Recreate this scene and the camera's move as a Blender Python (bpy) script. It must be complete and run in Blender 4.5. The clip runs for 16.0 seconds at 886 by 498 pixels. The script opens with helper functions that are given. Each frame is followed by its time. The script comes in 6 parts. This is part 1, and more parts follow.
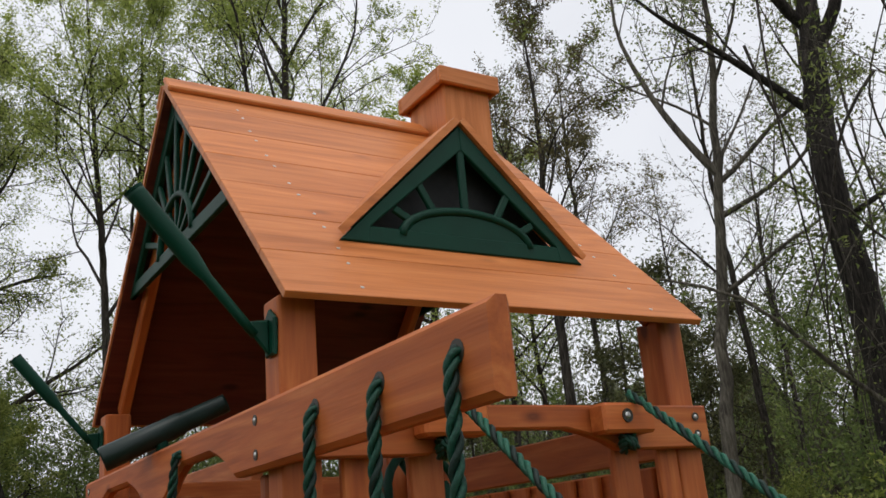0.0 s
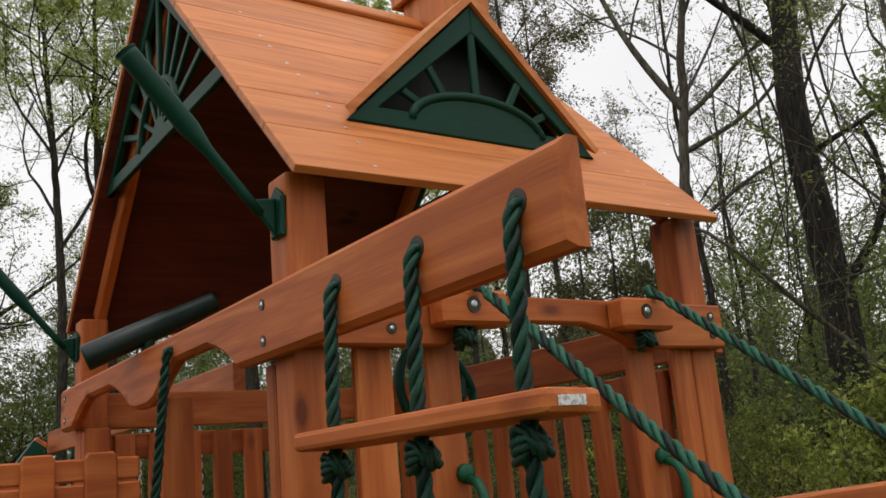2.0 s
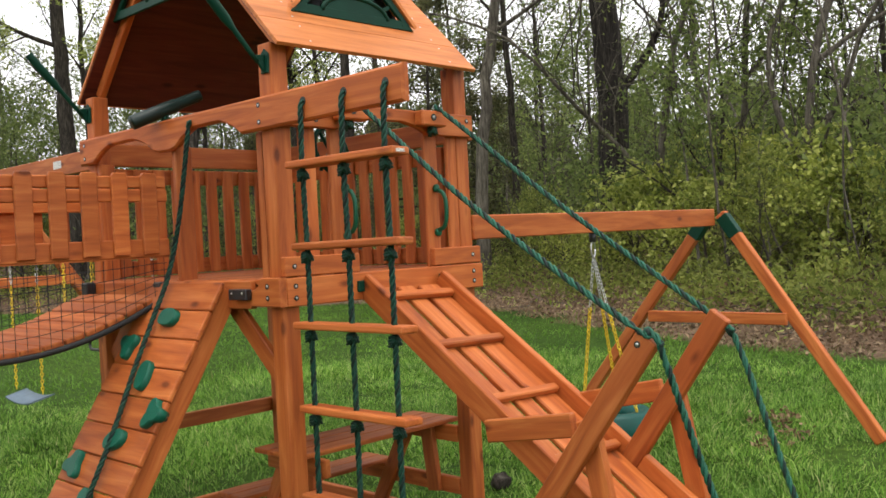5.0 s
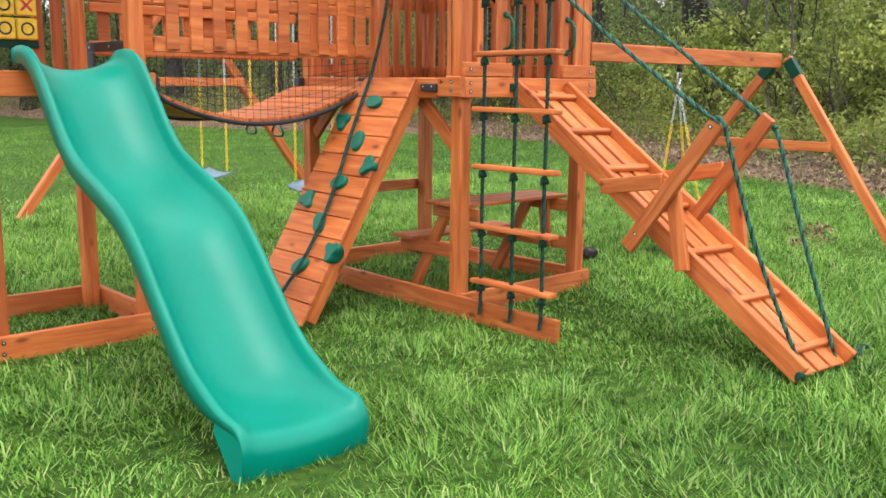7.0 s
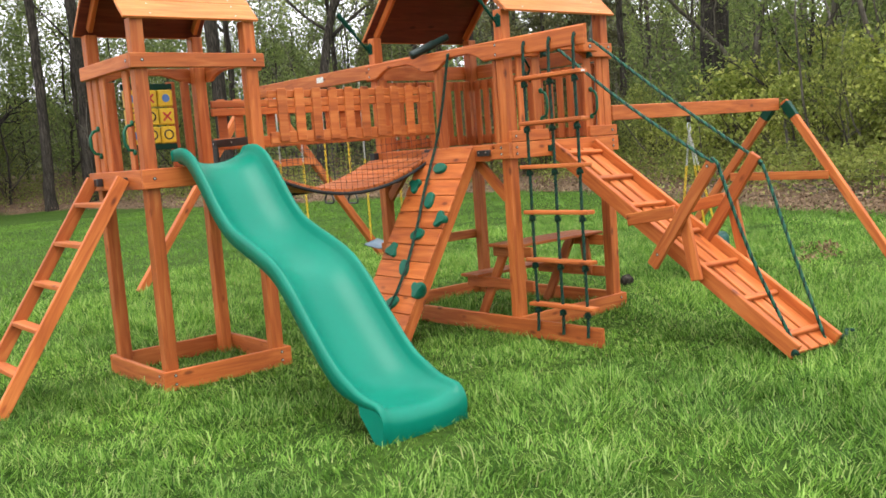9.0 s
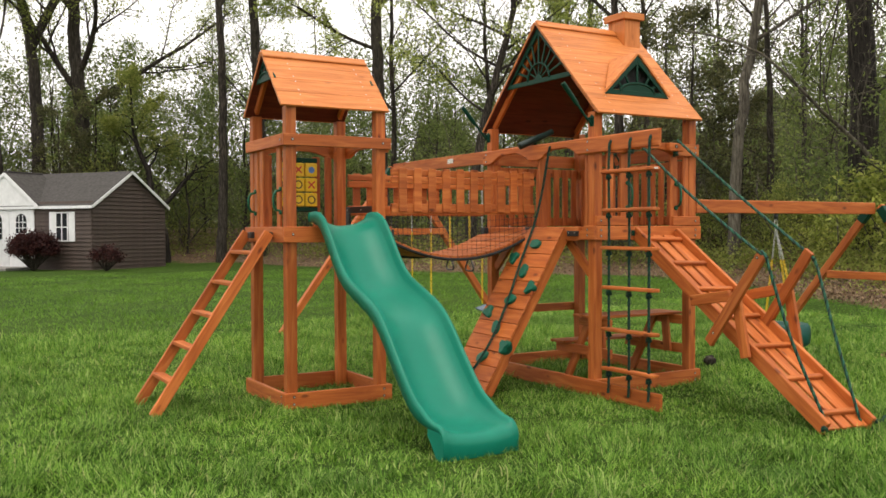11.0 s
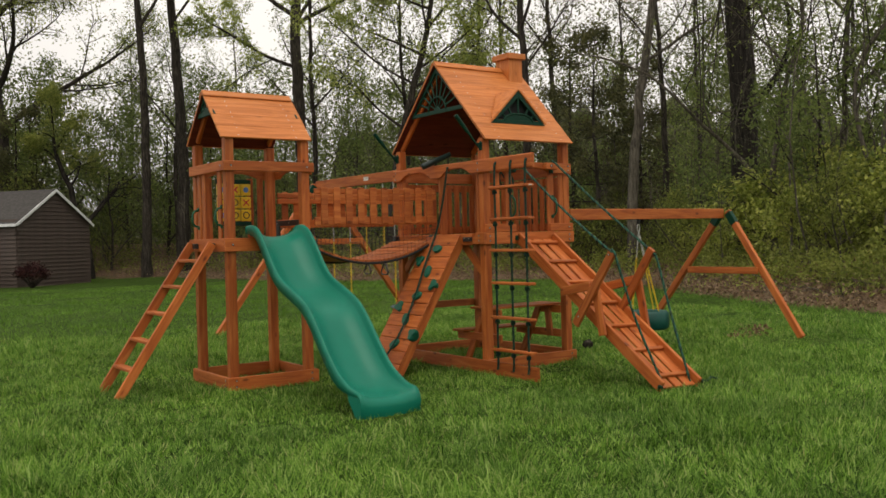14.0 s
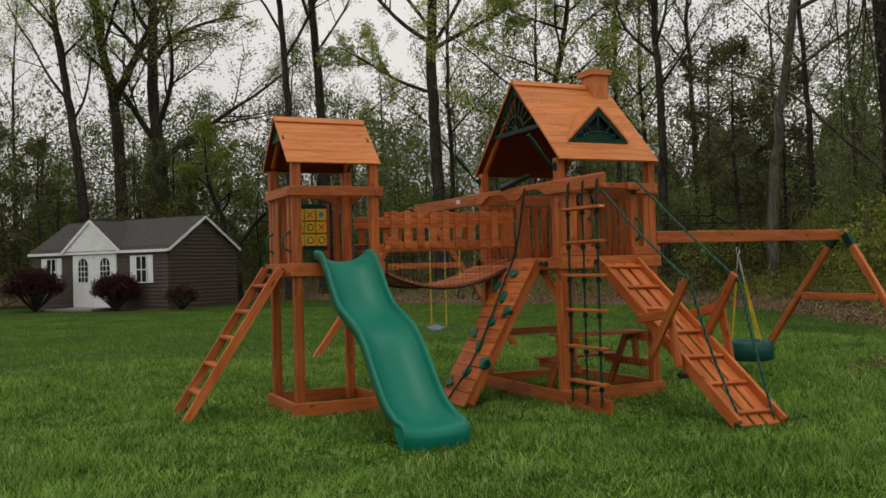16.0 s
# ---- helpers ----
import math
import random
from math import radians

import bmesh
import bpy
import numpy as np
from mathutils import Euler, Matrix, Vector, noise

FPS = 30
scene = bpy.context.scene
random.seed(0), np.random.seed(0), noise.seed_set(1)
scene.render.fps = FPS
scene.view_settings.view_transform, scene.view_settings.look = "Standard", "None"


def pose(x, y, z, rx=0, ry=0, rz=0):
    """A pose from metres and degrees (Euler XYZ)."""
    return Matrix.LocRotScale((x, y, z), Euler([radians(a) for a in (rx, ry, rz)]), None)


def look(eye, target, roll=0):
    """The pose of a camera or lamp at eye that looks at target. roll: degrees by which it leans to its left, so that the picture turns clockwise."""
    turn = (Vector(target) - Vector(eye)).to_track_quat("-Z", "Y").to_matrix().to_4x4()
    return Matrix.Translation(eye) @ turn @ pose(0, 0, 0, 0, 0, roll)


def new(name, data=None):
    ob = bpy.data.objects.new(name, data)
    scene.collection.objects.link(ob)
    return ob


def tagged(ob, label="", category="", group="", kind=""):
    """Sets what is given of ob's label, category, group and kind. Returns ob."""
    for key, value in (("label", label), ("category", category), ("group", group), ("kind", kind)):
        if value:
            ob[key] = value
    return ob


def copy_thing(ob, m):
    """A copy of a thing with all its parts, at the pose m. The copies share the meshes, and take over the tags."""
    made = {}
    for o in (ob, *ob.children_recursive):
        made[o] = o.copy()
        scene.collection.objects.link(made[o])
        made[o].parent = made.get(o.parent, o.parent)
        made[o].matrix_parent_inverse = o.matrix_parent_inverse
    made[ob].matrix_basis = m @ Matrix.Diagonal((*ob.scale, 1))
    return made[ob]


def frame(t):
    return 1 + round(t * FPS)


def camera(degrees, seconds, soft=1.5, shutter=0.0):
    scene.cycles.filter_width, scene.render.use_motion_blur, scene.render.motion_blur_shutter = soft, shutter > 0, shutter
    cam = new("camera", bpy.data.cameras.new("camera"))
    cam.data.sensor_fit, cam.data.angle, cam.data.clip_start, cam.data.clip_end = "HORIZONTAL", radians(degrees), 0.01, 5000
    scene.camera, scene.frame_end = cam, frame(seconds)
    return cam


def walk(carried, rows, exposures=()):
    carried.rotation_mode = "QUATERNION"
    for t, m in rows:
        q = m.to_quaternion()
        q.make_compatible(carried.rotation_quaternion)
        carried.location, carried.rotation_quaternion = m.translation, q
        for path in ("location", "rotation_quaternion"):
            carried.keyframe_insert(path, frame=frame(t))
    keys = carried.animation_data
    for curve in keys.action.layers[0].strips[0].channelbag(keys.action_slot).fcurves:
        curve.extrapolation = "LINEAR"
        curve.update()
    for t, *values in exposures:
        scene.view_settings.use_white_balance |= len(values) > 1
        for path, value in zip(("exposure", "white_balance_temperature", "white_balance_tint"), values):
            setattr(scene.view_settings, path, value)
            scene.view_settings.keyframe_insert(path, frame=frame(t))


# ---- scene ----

cam = camera(51.1, 16.0, 1.6)
PATH = [
    (0, (-0.749, -1.923, 1.938), (0.287, -0.324, 2.545), -5.1),
    (0.5, (-0.611, -1.656, 1.987), (0.283, -0.039, 2.753), -7.0),
    (1, (-0.573, -1.559, 1.989), (0.317, 0.049, 2.778), -7.4),
    (1.5, (-0.632, -1.542, 1.962), (0.335, 0.073, 2.636), -6.3),
    (2, (-0.772, -1.706, 1.872), (0.35, -0.119, 2.342), -5.0),
    (2.5, (-0.948, -1.929, 1.817), (0.333, -0.413, 2.06), -3.1),
    (3, (-1.213, -2.048, 1.743), (0.225, -0.66, 1.81), -3.9),
    (3.2, (-1.323, -2.102, 1.723), (0.149, -0.748, 1.745), -4.9),
    (5.3, (-2.529, -3.533, 1.569), (-1.107, -2.127, 1.536), -1.9),
    (5.5, (-2.653, -3.654, 1.538), (-1.23, -2.249, 1.477), -0.6),
    (6, (-3.071, -3.907, 1.515), (-1.73, -2.464, 1.169), -0.7),
    (6.5, (-3.5, -4.116, 1.438), (-2.222, -2.625, 1.059), -2.8),
    (7, (-3.908, -4.271, 1.44), (-2.589, -2.81, 1.089), 0.6),
    (7.5, (-4.3, -4.488, 1.506), (-2.931, -3.073, 1.152), 1.4),
    (8, (-4.532, -4.802, 1.492), (-3.2, -3.363, 1.1), -0.8),
    (8.5, (-4.777, -4.981, 1.507), (-3.476, -3.482, 1.261), -2.8),
    (9, (-4.958, -5.225, 1.494), (-3.694, -3.691, 1.274), -4.2),
    (9.5, (-4.98, -5.472, 1.448), (-3.834, -3.845, 1.249), -1.3),
    (9.7, (-4.989, -5.619, 1.448), (-3.895, -3.949, 1.341), -0.9),
    (11.8, (-5.506, -6.866, 1.456), (-4.506, -5.135, 1.426), -0.2),
    (12, (-5.588, -6.96, 1.452), (-4.521, -5.268, 1.436), -0.5),
    (12.5, (-5.726, -7.131, 1.465), (-4.529, -5.53, 1.415), -1.0),
    (13, (-5.728, -7.464, 1.441), (-4.678, -5.762, 1.423), -1.0),
    (13.5, (-5.822, -7.699, 1.443), (-4.712, -6.035, 1.429), -1.0),
    (14, (-5.982, -7.9, 1.423), (-4.839, -6.259, 1.402), -1.4),
    (14.5, (-5.941, -8.227, 1.39), (-4.839, -6.558, 1.356), -1.4),
    (15, (-5.775, -8.343, 1.379), (-4.744, -6.629, 1.356), -1.7),
    (15.5, (-5.476, -8.077, 1.405), (-4.513, -6.325, 1.461), -1.8),
    (16, (-5.078, -8.068, 1.418), (-4.223, -6.26, 1.455), -1.5),
]
EXPOSURES = [(0, 0.11, 6410, 10), (0.5, 0.01, 6410, 10), (1, -0.24, 6410, 10), (1.5, -0.29, 6510, 10), (2, 0.22, 6760, 10), (2.5, 0.91, 7210, 10), (3, 1.23, 7060, 10), (5.5, 0.96, 6560, 10), (6, 1.18, 6360, 10), (6.5, 1.56, 6210, 10), (7, 1.74, 6210, 10), (8, 1.92, 6160, 10), (9, 1.52, 6510, 10), (9.5, 1.53, 6660, 10), (12, 0.43, 7360, 10), (14, 0.23, 7360, 10), (15, 0.18, 7060, 10), (15.5, 0.12, 7060, 10), (16, -0.14, 7060, 10)]
walk(cam, [(t, look(eye, target, roll)) for t, eye, target, roll in PATH], EXPOSURES)

# ---- world and sun: an even, bright overcast sky ----
world = bpy.data.worlds.new("overcast_sky")
scene.world = world
world.use_nodes = True
wn = world.node_tree
wn.nodes.clear()
w_out = wn.nodes.new("ShaderNodeOutputWorld")
w_bg = wn.nodes.new("ShaderNodeBackground")
w_sky = wn.nodes.new("ShaderNodeTexSky")
w_sky.sky_type, w_sky.sun_disc = "NISHITA", False
w_sky.sun_elevation, w_sky.sun_rotation = radians(72), radians(209)
w_sky.air_density, w_sky.dust_density = 1.0, 6.0
w_hsv = wn.nodes.new("ShaderNodeHueSaturation")
w_hsv.inputs["Saturation"].default_value = 0.25
w_mix = wn.nodes.new("ShaderNodeMix")
w_mix.data_type = "RGBA"
w_mix.inputs[0].default_value = 0.7
w_cloud = wn.nodes.new("ShaderNodeTexNoise")
w_cloud.inputs["Scale"].default_value = 2.2
w_cloud.inputs["Detail"].default_value = 4
w_ramp = wn.nodes.new("ShaderNodeValToRGB")
w_ramp.color_ramp.elements[0].position, w_ramp.color_ramp.elements[0].color = 0.3, (7.85, 7.95, 8.35, 1)
w_ramp.color_ramp.elements[1].position, w_ramp.color_ramp.elements[1].color = 0.7, (9.5, 9.58, 9.85, 1)
wn.links.new(w_sky.outputs[0], w_hsv.inputs["Color"])
wn.links.new(w_hsv.outputs[0], w_mix.inputs[6])
wn.links.new(w_cloud.outputs[0], w_ramp.inputs[0])
wn.links.new(w_ramp.outputs[0], w_mix.inputs[7])
wn.links.new(w_mix.outputs[2], w_bg.inputs["Color"])
wn.links.new(w_bg.outputs[0], w_out.inputs[0])
w_bg.inputs["Strength"].default_value = 0.12
sun_data = bpy.data.lights.new("sun", "SUN")
sun_data.energy, sun_data.angle, sun_data.color = 0.5, radians(28), (1.0, 0.97, 0.92)
sun = new("sun", sun_data)
sun.matrix_basis = look((-2.2, -4.0, 14), (0, 0, 0))

# ---- materials ----
def material(name):
    m = bpy.data.materials.new(name)
    m.use_nodes = True
    nt = m.node_tree
    return m, nt, nt.nodes["Principled BSDF"]


def node(nt, kind, **values):
    n = nt.nodes.new(kind)
    for key, value in values.items():
        n.inputs[key.replace("_", " ")].default_value = value
    return n


def ramp(nt, src, stops):
    r = nt.nodes.new("ShaderNodeValToRGB")
    while len(r.color_ramp.elements) < len(stops):
        r.color_ramp.elements.new(0.5)
    for e, (p, c) in zip(r.color_ramp.elements, stops):
        e.position, e.color = p, (*c, 1)
    nt.links.new(src, r.inputs[0])
    return r


def mix(nt, kind, fac, a, b):
    n = nt.nodes.new("ShaderNodeMix")
    n.data_type, n.blend_type = "RGBA", kind
    for sock, v in ((n.inputs[0], fac), (n.inputs[6], a), (n.inputs[7], b)):
        if isinstance(v, (int, float)):
            sock.default_value = v
        elif isinstance(v, tuple):
            sock.default_value = (*v, 1)
        else:
            nt.links.new(v, sock)
    return n.outputs[2]


def stained_wood(name, dark, mid, light, rough=0.5, vary=1.0):
    """Stained cedar: long grain along each board's own length, knots and a tone of its own for each board."""
    m, nt, bsdf = material(name)
    tc = nt.nodes.new("ShaderNodeTexCoord")
    info = nt.nodes.new("ShaderNodeObjectInfo")
    shift = nt.nodes.new("ShaderNodeVectorMath")
    shift.operation = "MULTIPLY_ADD"
    nt.links.new(info.outputs["Random"], shift.inputs[0])
    shift.inputs[1].default_value = (37.0, 11.0, 23.0)
    nt.links.new(tc.outputs["Object"], shift.inputs[2])
    stretch = nt.nodes.new("ShaderNodeMapping")
    stretch.inputs["Scale"].default_value = (0.9, 9, 9)
    nt.links.new(shift.outputs[0], stretch.inputs[0])
    grain = node(nt, "ShaderNodeTexNoise", Scale=2.2, Detail=5.0, Roughness=0.52, Distortion=0.9)
    nt.links.new(stretch.outputs[0], grain.inputs["Vector"])
    fine = nt.nodes.new("ShaderNodeMapping")
    fine.inputs["Scale"].default_value = (4, 120, 120)
    nt.links.new(shift.outputs[0], fine.inputs[0])
    fibre = node(nt, "ShaderNodeTexNoise", Scale=1.5, Detail=3.0)
    nt.links.new(fine.outputs[0], fibre.inputs["Vector"])
    colour = ramp(nt, grain.outputs[0], [(0.28, dark), (0.5, mid), (0.72, light)])
    knots_map = nt.nodes.new("ShaderNodeMapping")
    knots_map.inputs["Scale"].default_value = (3.4, 8, 8)
    nt.links.new(shift.outputs[0], knots_map.inputs[0])
    knots = node(nt, "ShaderNodeTexVoronoi", Scale=1.0)
    nt.links.new(knots_map.outputs[0], knots.inputs["Vector"])
    knot = ramp(nt, knots.outputs["Distance"], [(0.07, (0.22, 0.15, 0.12)), (0.11, (0.62, 0.52, 0.46)), (0.17, (1, 1, 1))])
    toned = mix(nt, "MULTIPLY", 0.15 + 0.65 * vary, colour.outputs[0], knot.outputs[0])
    tone = ramp(nt, info.outputs["Random"], [(0.0, (1 - 0.20 * vary, 1 - 0.24 * vary, 1 - 0.26 * vary)), (1.0, (1 + 0.14 * vary, 1 + 0.10 * vary, 1 + 0.06 * vary))])
    toned = mix(nt, "MULTIPLY", 1.0, toned, tone.outputs[0])
    streak = ramp(nt, fibre.outputs[0], [(0.3, (0.92, 0.90, 0.885)), (0.7, (1.05, 1.05, 1.05))])
    toned = mix(nt, "MULTIPLY", 1.0, toned, streak.outputs[0])
    nt.links.new(toned, bsdf.inputs["Base Color"])
    bsdf.inputs["Roughness"].default_value = rough
    bsdf.inputs["Specular IOR Level"].default_value = 0.32
    bump = node(nt, "ShaderNodeBump", Strength=0.12, Distance=0.004)
    nt.links.new(fibre.outputs[0], bump.inputs["Height"])
    nt.links.new(bump.outputs[0], bsdf.inputs["Normal"])
    return m


def speckled(name, stops, scale, rough, bump_strength=0.2, bump_scale=None, metal=0.0, coord="Object", distance=0.01, shine=0.5):
    m, nt, bsdf = material(name)
    tc = nt.nodes.new("ShaderNodeTexCoord")
    n1 = node(nt, "ShaderNodeTexNoise", Scale=scale, Detail=6.0, Roughness=0.6)
    nt.links.new(tc.outputs[coord], n1.inputs["Vector"])
    colour = ramp(nt, n1.outputs[0], stops)
    nt.links.new(colour.outputs[0], bsdf.inputs["Base Color"])
    n2 = node(nt, "ShaderNodeTexNoise", Scale=bump_scale or scale * 6, Detail=4.0)
    nt.links.new(tc.outputs[coord], n2.inputs["Vector"])
    bump = node(nt, "ShaderNodeBump", Strength=bump_strength, Distance=distance)
    nt.links.new(n2.outputs[0], bump.inputs["Height"])
    nt.links.new(bump.outputs[0], bsdf.inputs["Normal"])
    bsdf.inputs["Roughness"].default_value = rough
    bsdf.inputs["Metallic"].default_value = metal
    bsdf.inputs["Specular IOR Level"].default_value = shine
    return m


def twisted(name, dark, light):
    """Rope yarn: a tone for each strand imitating twist shading; fine fibres across."""
    m, nt, bsdf = material(name)
    geo = nt.nodes.new("ShaderNodeNewGeometry")
    tc = nt.nodes.new("ShaderNodeTexCoord")
    fibre = node(nt, "ShaderNodeTexNoise", Scale=260.0, Detail=3.0)
    nt.links.new(tc.outputs["Object"], fibre.inputs["Vector"])
    strand = ramp(nt, geo.outputs["Random Per Island"], [(0.0, dark), (1.0, light)])
    yarn = ramp(nt, fibre.outputs[0], [(0.3, (0.6, 0.62, 0.62)), (0.7, (1.35, 1.3, 1.3))])
    nt.links.new(mix(nt, "MULTIPLY", 1.0, strand.outputs[0], yarn.outputs[0]), bsdf.inputs["Base Color"])
    bsdf.inputs["Roughness"].default_value = 0.55
    bsdf.inputs["Specular IOR Level"].default_value = 0.3
    bump = node(nt, "ShaderNodeBump", Strength=0.4, Distance=0.004)
    nt.links.new(fibre.outputs[0], bump.inputs["Height"])
    nt.links.new(bump.outputs[0], bsdf.inputs["Normal"])
    return m


def furrowed(name, dark, mid, light):
    """Bark: long upright furrows, blotches of lichen and a rough relief."""
    m, nt, bsdf = material(name)
    tc = nt.nodes.new("ShaderNodeTexCoord")
    stretch = nt.nodes.new("ShaderNodeMapping")
    stretch.inputs["Scale"].default_value = (14, 14, 2.2)
    nt.links.new(tc.outputs["Object"], stretch.inputs[0])
    furrow = node(nt, "ShaderNodeTexNoise", Scale=1.3, Detail=5.0, Roughness=0.62, Distortion=0.6)
    nt.links.new(stretch.outputs[0], furrow.inputs["Vector"])
    blotch = node(nt, "ShaderNodeTexNoise", Scale=1.7, Detail=4.0)
    nt.links.new(tc.outputs["Object"], blotch.inputs["Vector"])
    colour = ramp(nt, furrow.outputs[0], [(0.36, dark), (0.52, mid), (0.72, light)])
    patch = ramp(nt, blotch.outputs[0], [(0.35, (0.75, 0.74, 0.72)), (0.65, (1.2, 1.2, 1.14))])
    nt.links.new(mix(nt, "MULTIPLY", 1.0, colour.outputs[0], patch.outputs[0]), bsdf.inputs["Base Color"])
    bsdf.inputs["Roughness"].default_value = 0.92
    bsdf.inputs["Specular IOR Level"].default_value = 0.2
    bump = node(nt, "ShaderNodeBump", Strength=0.9, Distance=0.04)
    nt.links.new(furrow.outputs[0], bump.inputs["Height"])
    nt.links.new(bump.outputs[0], bsdf.inputs["Normal"])
    return m


def leafy(name, stops, rough=0.55, through_light=0.35, shine=0.2):
    """Leaves and blades: a colour for each one, a little light through them."""
    m, nt, bsdf = material(name)
    geo = nt.nodes.new("ShaderNodeNewGeometry")
    colour = ramp(nt, geo.outputs["Random Per Island"], stops)
    tc = nt.nodes.new("ShaderNodeTexCoord")
    n1 = node(nt, "ShaderNodeTexNoise", Scale=0.8, Detail=4.0)
    nt.links.new(tc.outputs["Object"], n1.inputs["Vector"])
    patch = ramp(nt, n1.outputs[0], [(0.3, (0.62, 0.66, 0.6)), (0.7, (1.25, 1.2, 1.05))])
    toned = mix(nt, "MULTIPLY", 1.0, colour.outputs[0], patch.outputs[0])
    nt.links.new(toned, bsdf.inputs["Base Color"])
    bsdf.inputs["Roughness"].default_value = rough
    bsdf.inputs["Specular IOR Level"].default_value = shine
    trans = nt.nodes.new("ShaderNodeBsdfTranslucent")
    nt.links.new(toned, trans.inputs["Color"])
    both = nt.nodes.new("ShaderNodeMixShader")
    both.inputs[0].default_value = through_light
    nt.links.new(bsdf.outputs[0], both.inputs[1])
    nt.links.new(trans.outputs[0], both.inputs[2])
    nt.links.new(both.outputs[0], nt.nodes["Material Output"].inputs["Surface"])
    return m


WOOD = stained_wood("stained_cedar", (0.28, 0.064, 0.013), (0.41, 0.107, 0.022), (0.535, 0.176, 0.047), 0.56)
ROOF_WOOD = stained_wood("roof_cedar", (0.38, 0.112, 0.022), (0.53, 0.172, 0.042), (0.615, 0.225, 0.068), 0.5, 0.4)
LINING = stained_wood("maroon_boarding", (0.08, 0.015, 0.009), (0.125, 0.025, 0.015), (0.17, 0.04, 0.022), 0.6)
GREEN = speckled("green_plastic", [(0.3, (0.001, 0.027, 0.015)), (0.7, (0.002, 0.042, 0.024))], 6, 0.5, 0.05, 200, shine=0.18)
SLIDE_GREEN = speckled("slide_plastic", [(0.25, (0.001, 0.138, 0.092)), (0.75, (0.001, 0.176, 0.116))], 2.5, 0.36, 0.03, 260, shine=0.20)
ROPE = twisted("green_rope", (0.003, 0.028, 0.017), (0.006, 0.062, 0.038))
BLACK = speckled("black_steel", [(0.3, (0.008, 0.008, 0.009)), (0.7, (0.02, 0.02, 0.022))], 20, 0.4, 0.05)
STEEL = speckled("zinc_steel", [(0.3, (0.45, 0.45, 0.44)), (0.7, (0.62, 0.62, 0.60))], 40, 0.35, 0.05, metal=0.9)
YELLOW = speckled("yellow_plastic", [(0.3, (0.62, 0.40, 0.01)), (0.7, (0.78, 0.54, 0.02))], 30, 0.4, 0.05)
RED = speckled("red_paint", [(0.3, (0.45, 0.02, 0.02)), (0.7, (0.58, 0.03, 0.03))], 30, 0.5, 0.05)
DARKINK = speckled("dark_paint", [(0.3, (0.02, 0.018, 0.012)), (0.7, (0.03, 0.025, 0.016))], 30, 0.5, 0.05)
BLUE = speckled("blue_paint", [(0.3, (0.06, 0.16, 0.42)), (0.7, (0.1, 0.22, 0.5))], 30, 0.5, 0.05)
LABEL = speckled("paper_label", [(0.38, (0.22, 0.21, 0.20)), (0.52, (0.62, 0.61, 0.58)), (0.7, (0.72, 0.71, 0.68))], 150, 0.6, 0.05)
SEAT_BLUE = speckled("blue_grey_rubber", [(0.3, (0.07, 0.11, 0.15)), (0.7, (0.12, 0.17, 0.22))], 20, 0.5, 0.1)
# Also colours the sheet that stands in for shade behind the dormer panel.
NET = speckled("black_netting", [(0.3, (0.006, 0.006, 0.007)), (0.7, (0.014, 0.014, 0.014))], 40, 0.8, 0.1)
BARK = furrowed("bark", (0.016, 0.013, 0.011), (0.042, 0.035, 0.029), (0.095, 0.083, 0.071))
BARK_DARK = furrowed("dark_bark", (0.010, 0.008, 0.007), (0.025, 0.021, 0.018), (0.058, 0.050, 0.043))
BARK_PALE = furrowed("pale_bark", (0.045, 0.038, 0.030), (0.10, 0.088, 0.072), (0.17, 0.155, 0.13))
LEAF = leafy("spring_leaves", [(0.0, (0.13, 0.165, 0.040)), (0.5, (0.22, 0.265, 0.068)), (1.0, (0.36, 0.39, 0.125))], 0.5, 0.65)
LEAF_PALE = leafy("pale_leaves", [(0.0, (0.22, 0.28, 0.065)), (0.5, (0.34, 0.41, 0.11)), (1.0, (0.48, 0.53, 0.19))], 0.5, 0.68)
LEAF_DARK = leafy("dark_needles", [(0.0, (0.055, 0.058, 0.026)), (0.5, (0.092, 0.096, 0.043)), (1.0, (0.145, 0.145, 0.065))])
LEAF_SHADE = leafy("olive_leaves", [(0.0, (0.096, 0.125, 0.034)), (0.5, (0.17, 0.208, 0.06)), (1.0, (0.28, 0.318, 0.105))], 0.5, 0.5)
LEAF_BRIGHT = leafy("bright_shrub_leaves", [(0.0, (0.18, 0.225, 0.045)), (0.5, (0.34, 0.39, 0.085)), (1.0, (0.56, 0.58, 0.19))], 0.5, 0.45)
LEAF_DULL = leafy("dull_leaves", [(0.0, (0.084, 0.120, 0.038)), (0.5, (0.150, 0.202, 0.062)), (1.0, (0.25, 0.31, 0.105))], 0.55, 0.5)
LEAF_FAR = leafy("far_leaves", [(0.0, (0.062, 0.075, 0.031)), (0.5, (0.108, 0.126, 0.052)), (1.0, (0.175, 0.195, 0.085))], 0.6, 0.45)
LEAF_BROWN = leafy("budding_leaves", [(0.0, (0.09, 0.075, 0.035)), (0.5, (0.15, 0.12, 0.06)), (1.0, (0.18, 0.18, 0.07))], 0.5, 0.5)
BLADE = leafy("grass_blades", [(0.0, (0.020, 0.068, 0.009)), (0.35, (0.108, 0.240, 0.034)), (0.75, (0.245, 0.43, 0.085)), (0.95, (0.41, 0.56, 0.19)), (1.0, (0.46, 0.44, 0.23))], 0.5, 0.5, 0.12)
BLADE_FAR = leafy("far_grass_blades", [(0.0, (0.09, 0.19, 0.027)), (0.5, (0.125, 0.25, 0.040)), (1.0, (0.165, 0.30, 0.06))], 0.5, 0.5)
HANDLE_GREEN = speckled("handle_plastic", [(0.3, (0.002, 0.06, 0.028)), (0.7, (0.003, 0.09, 0.043))], 12, 0.42, 0.05, 200, shine=0.3)
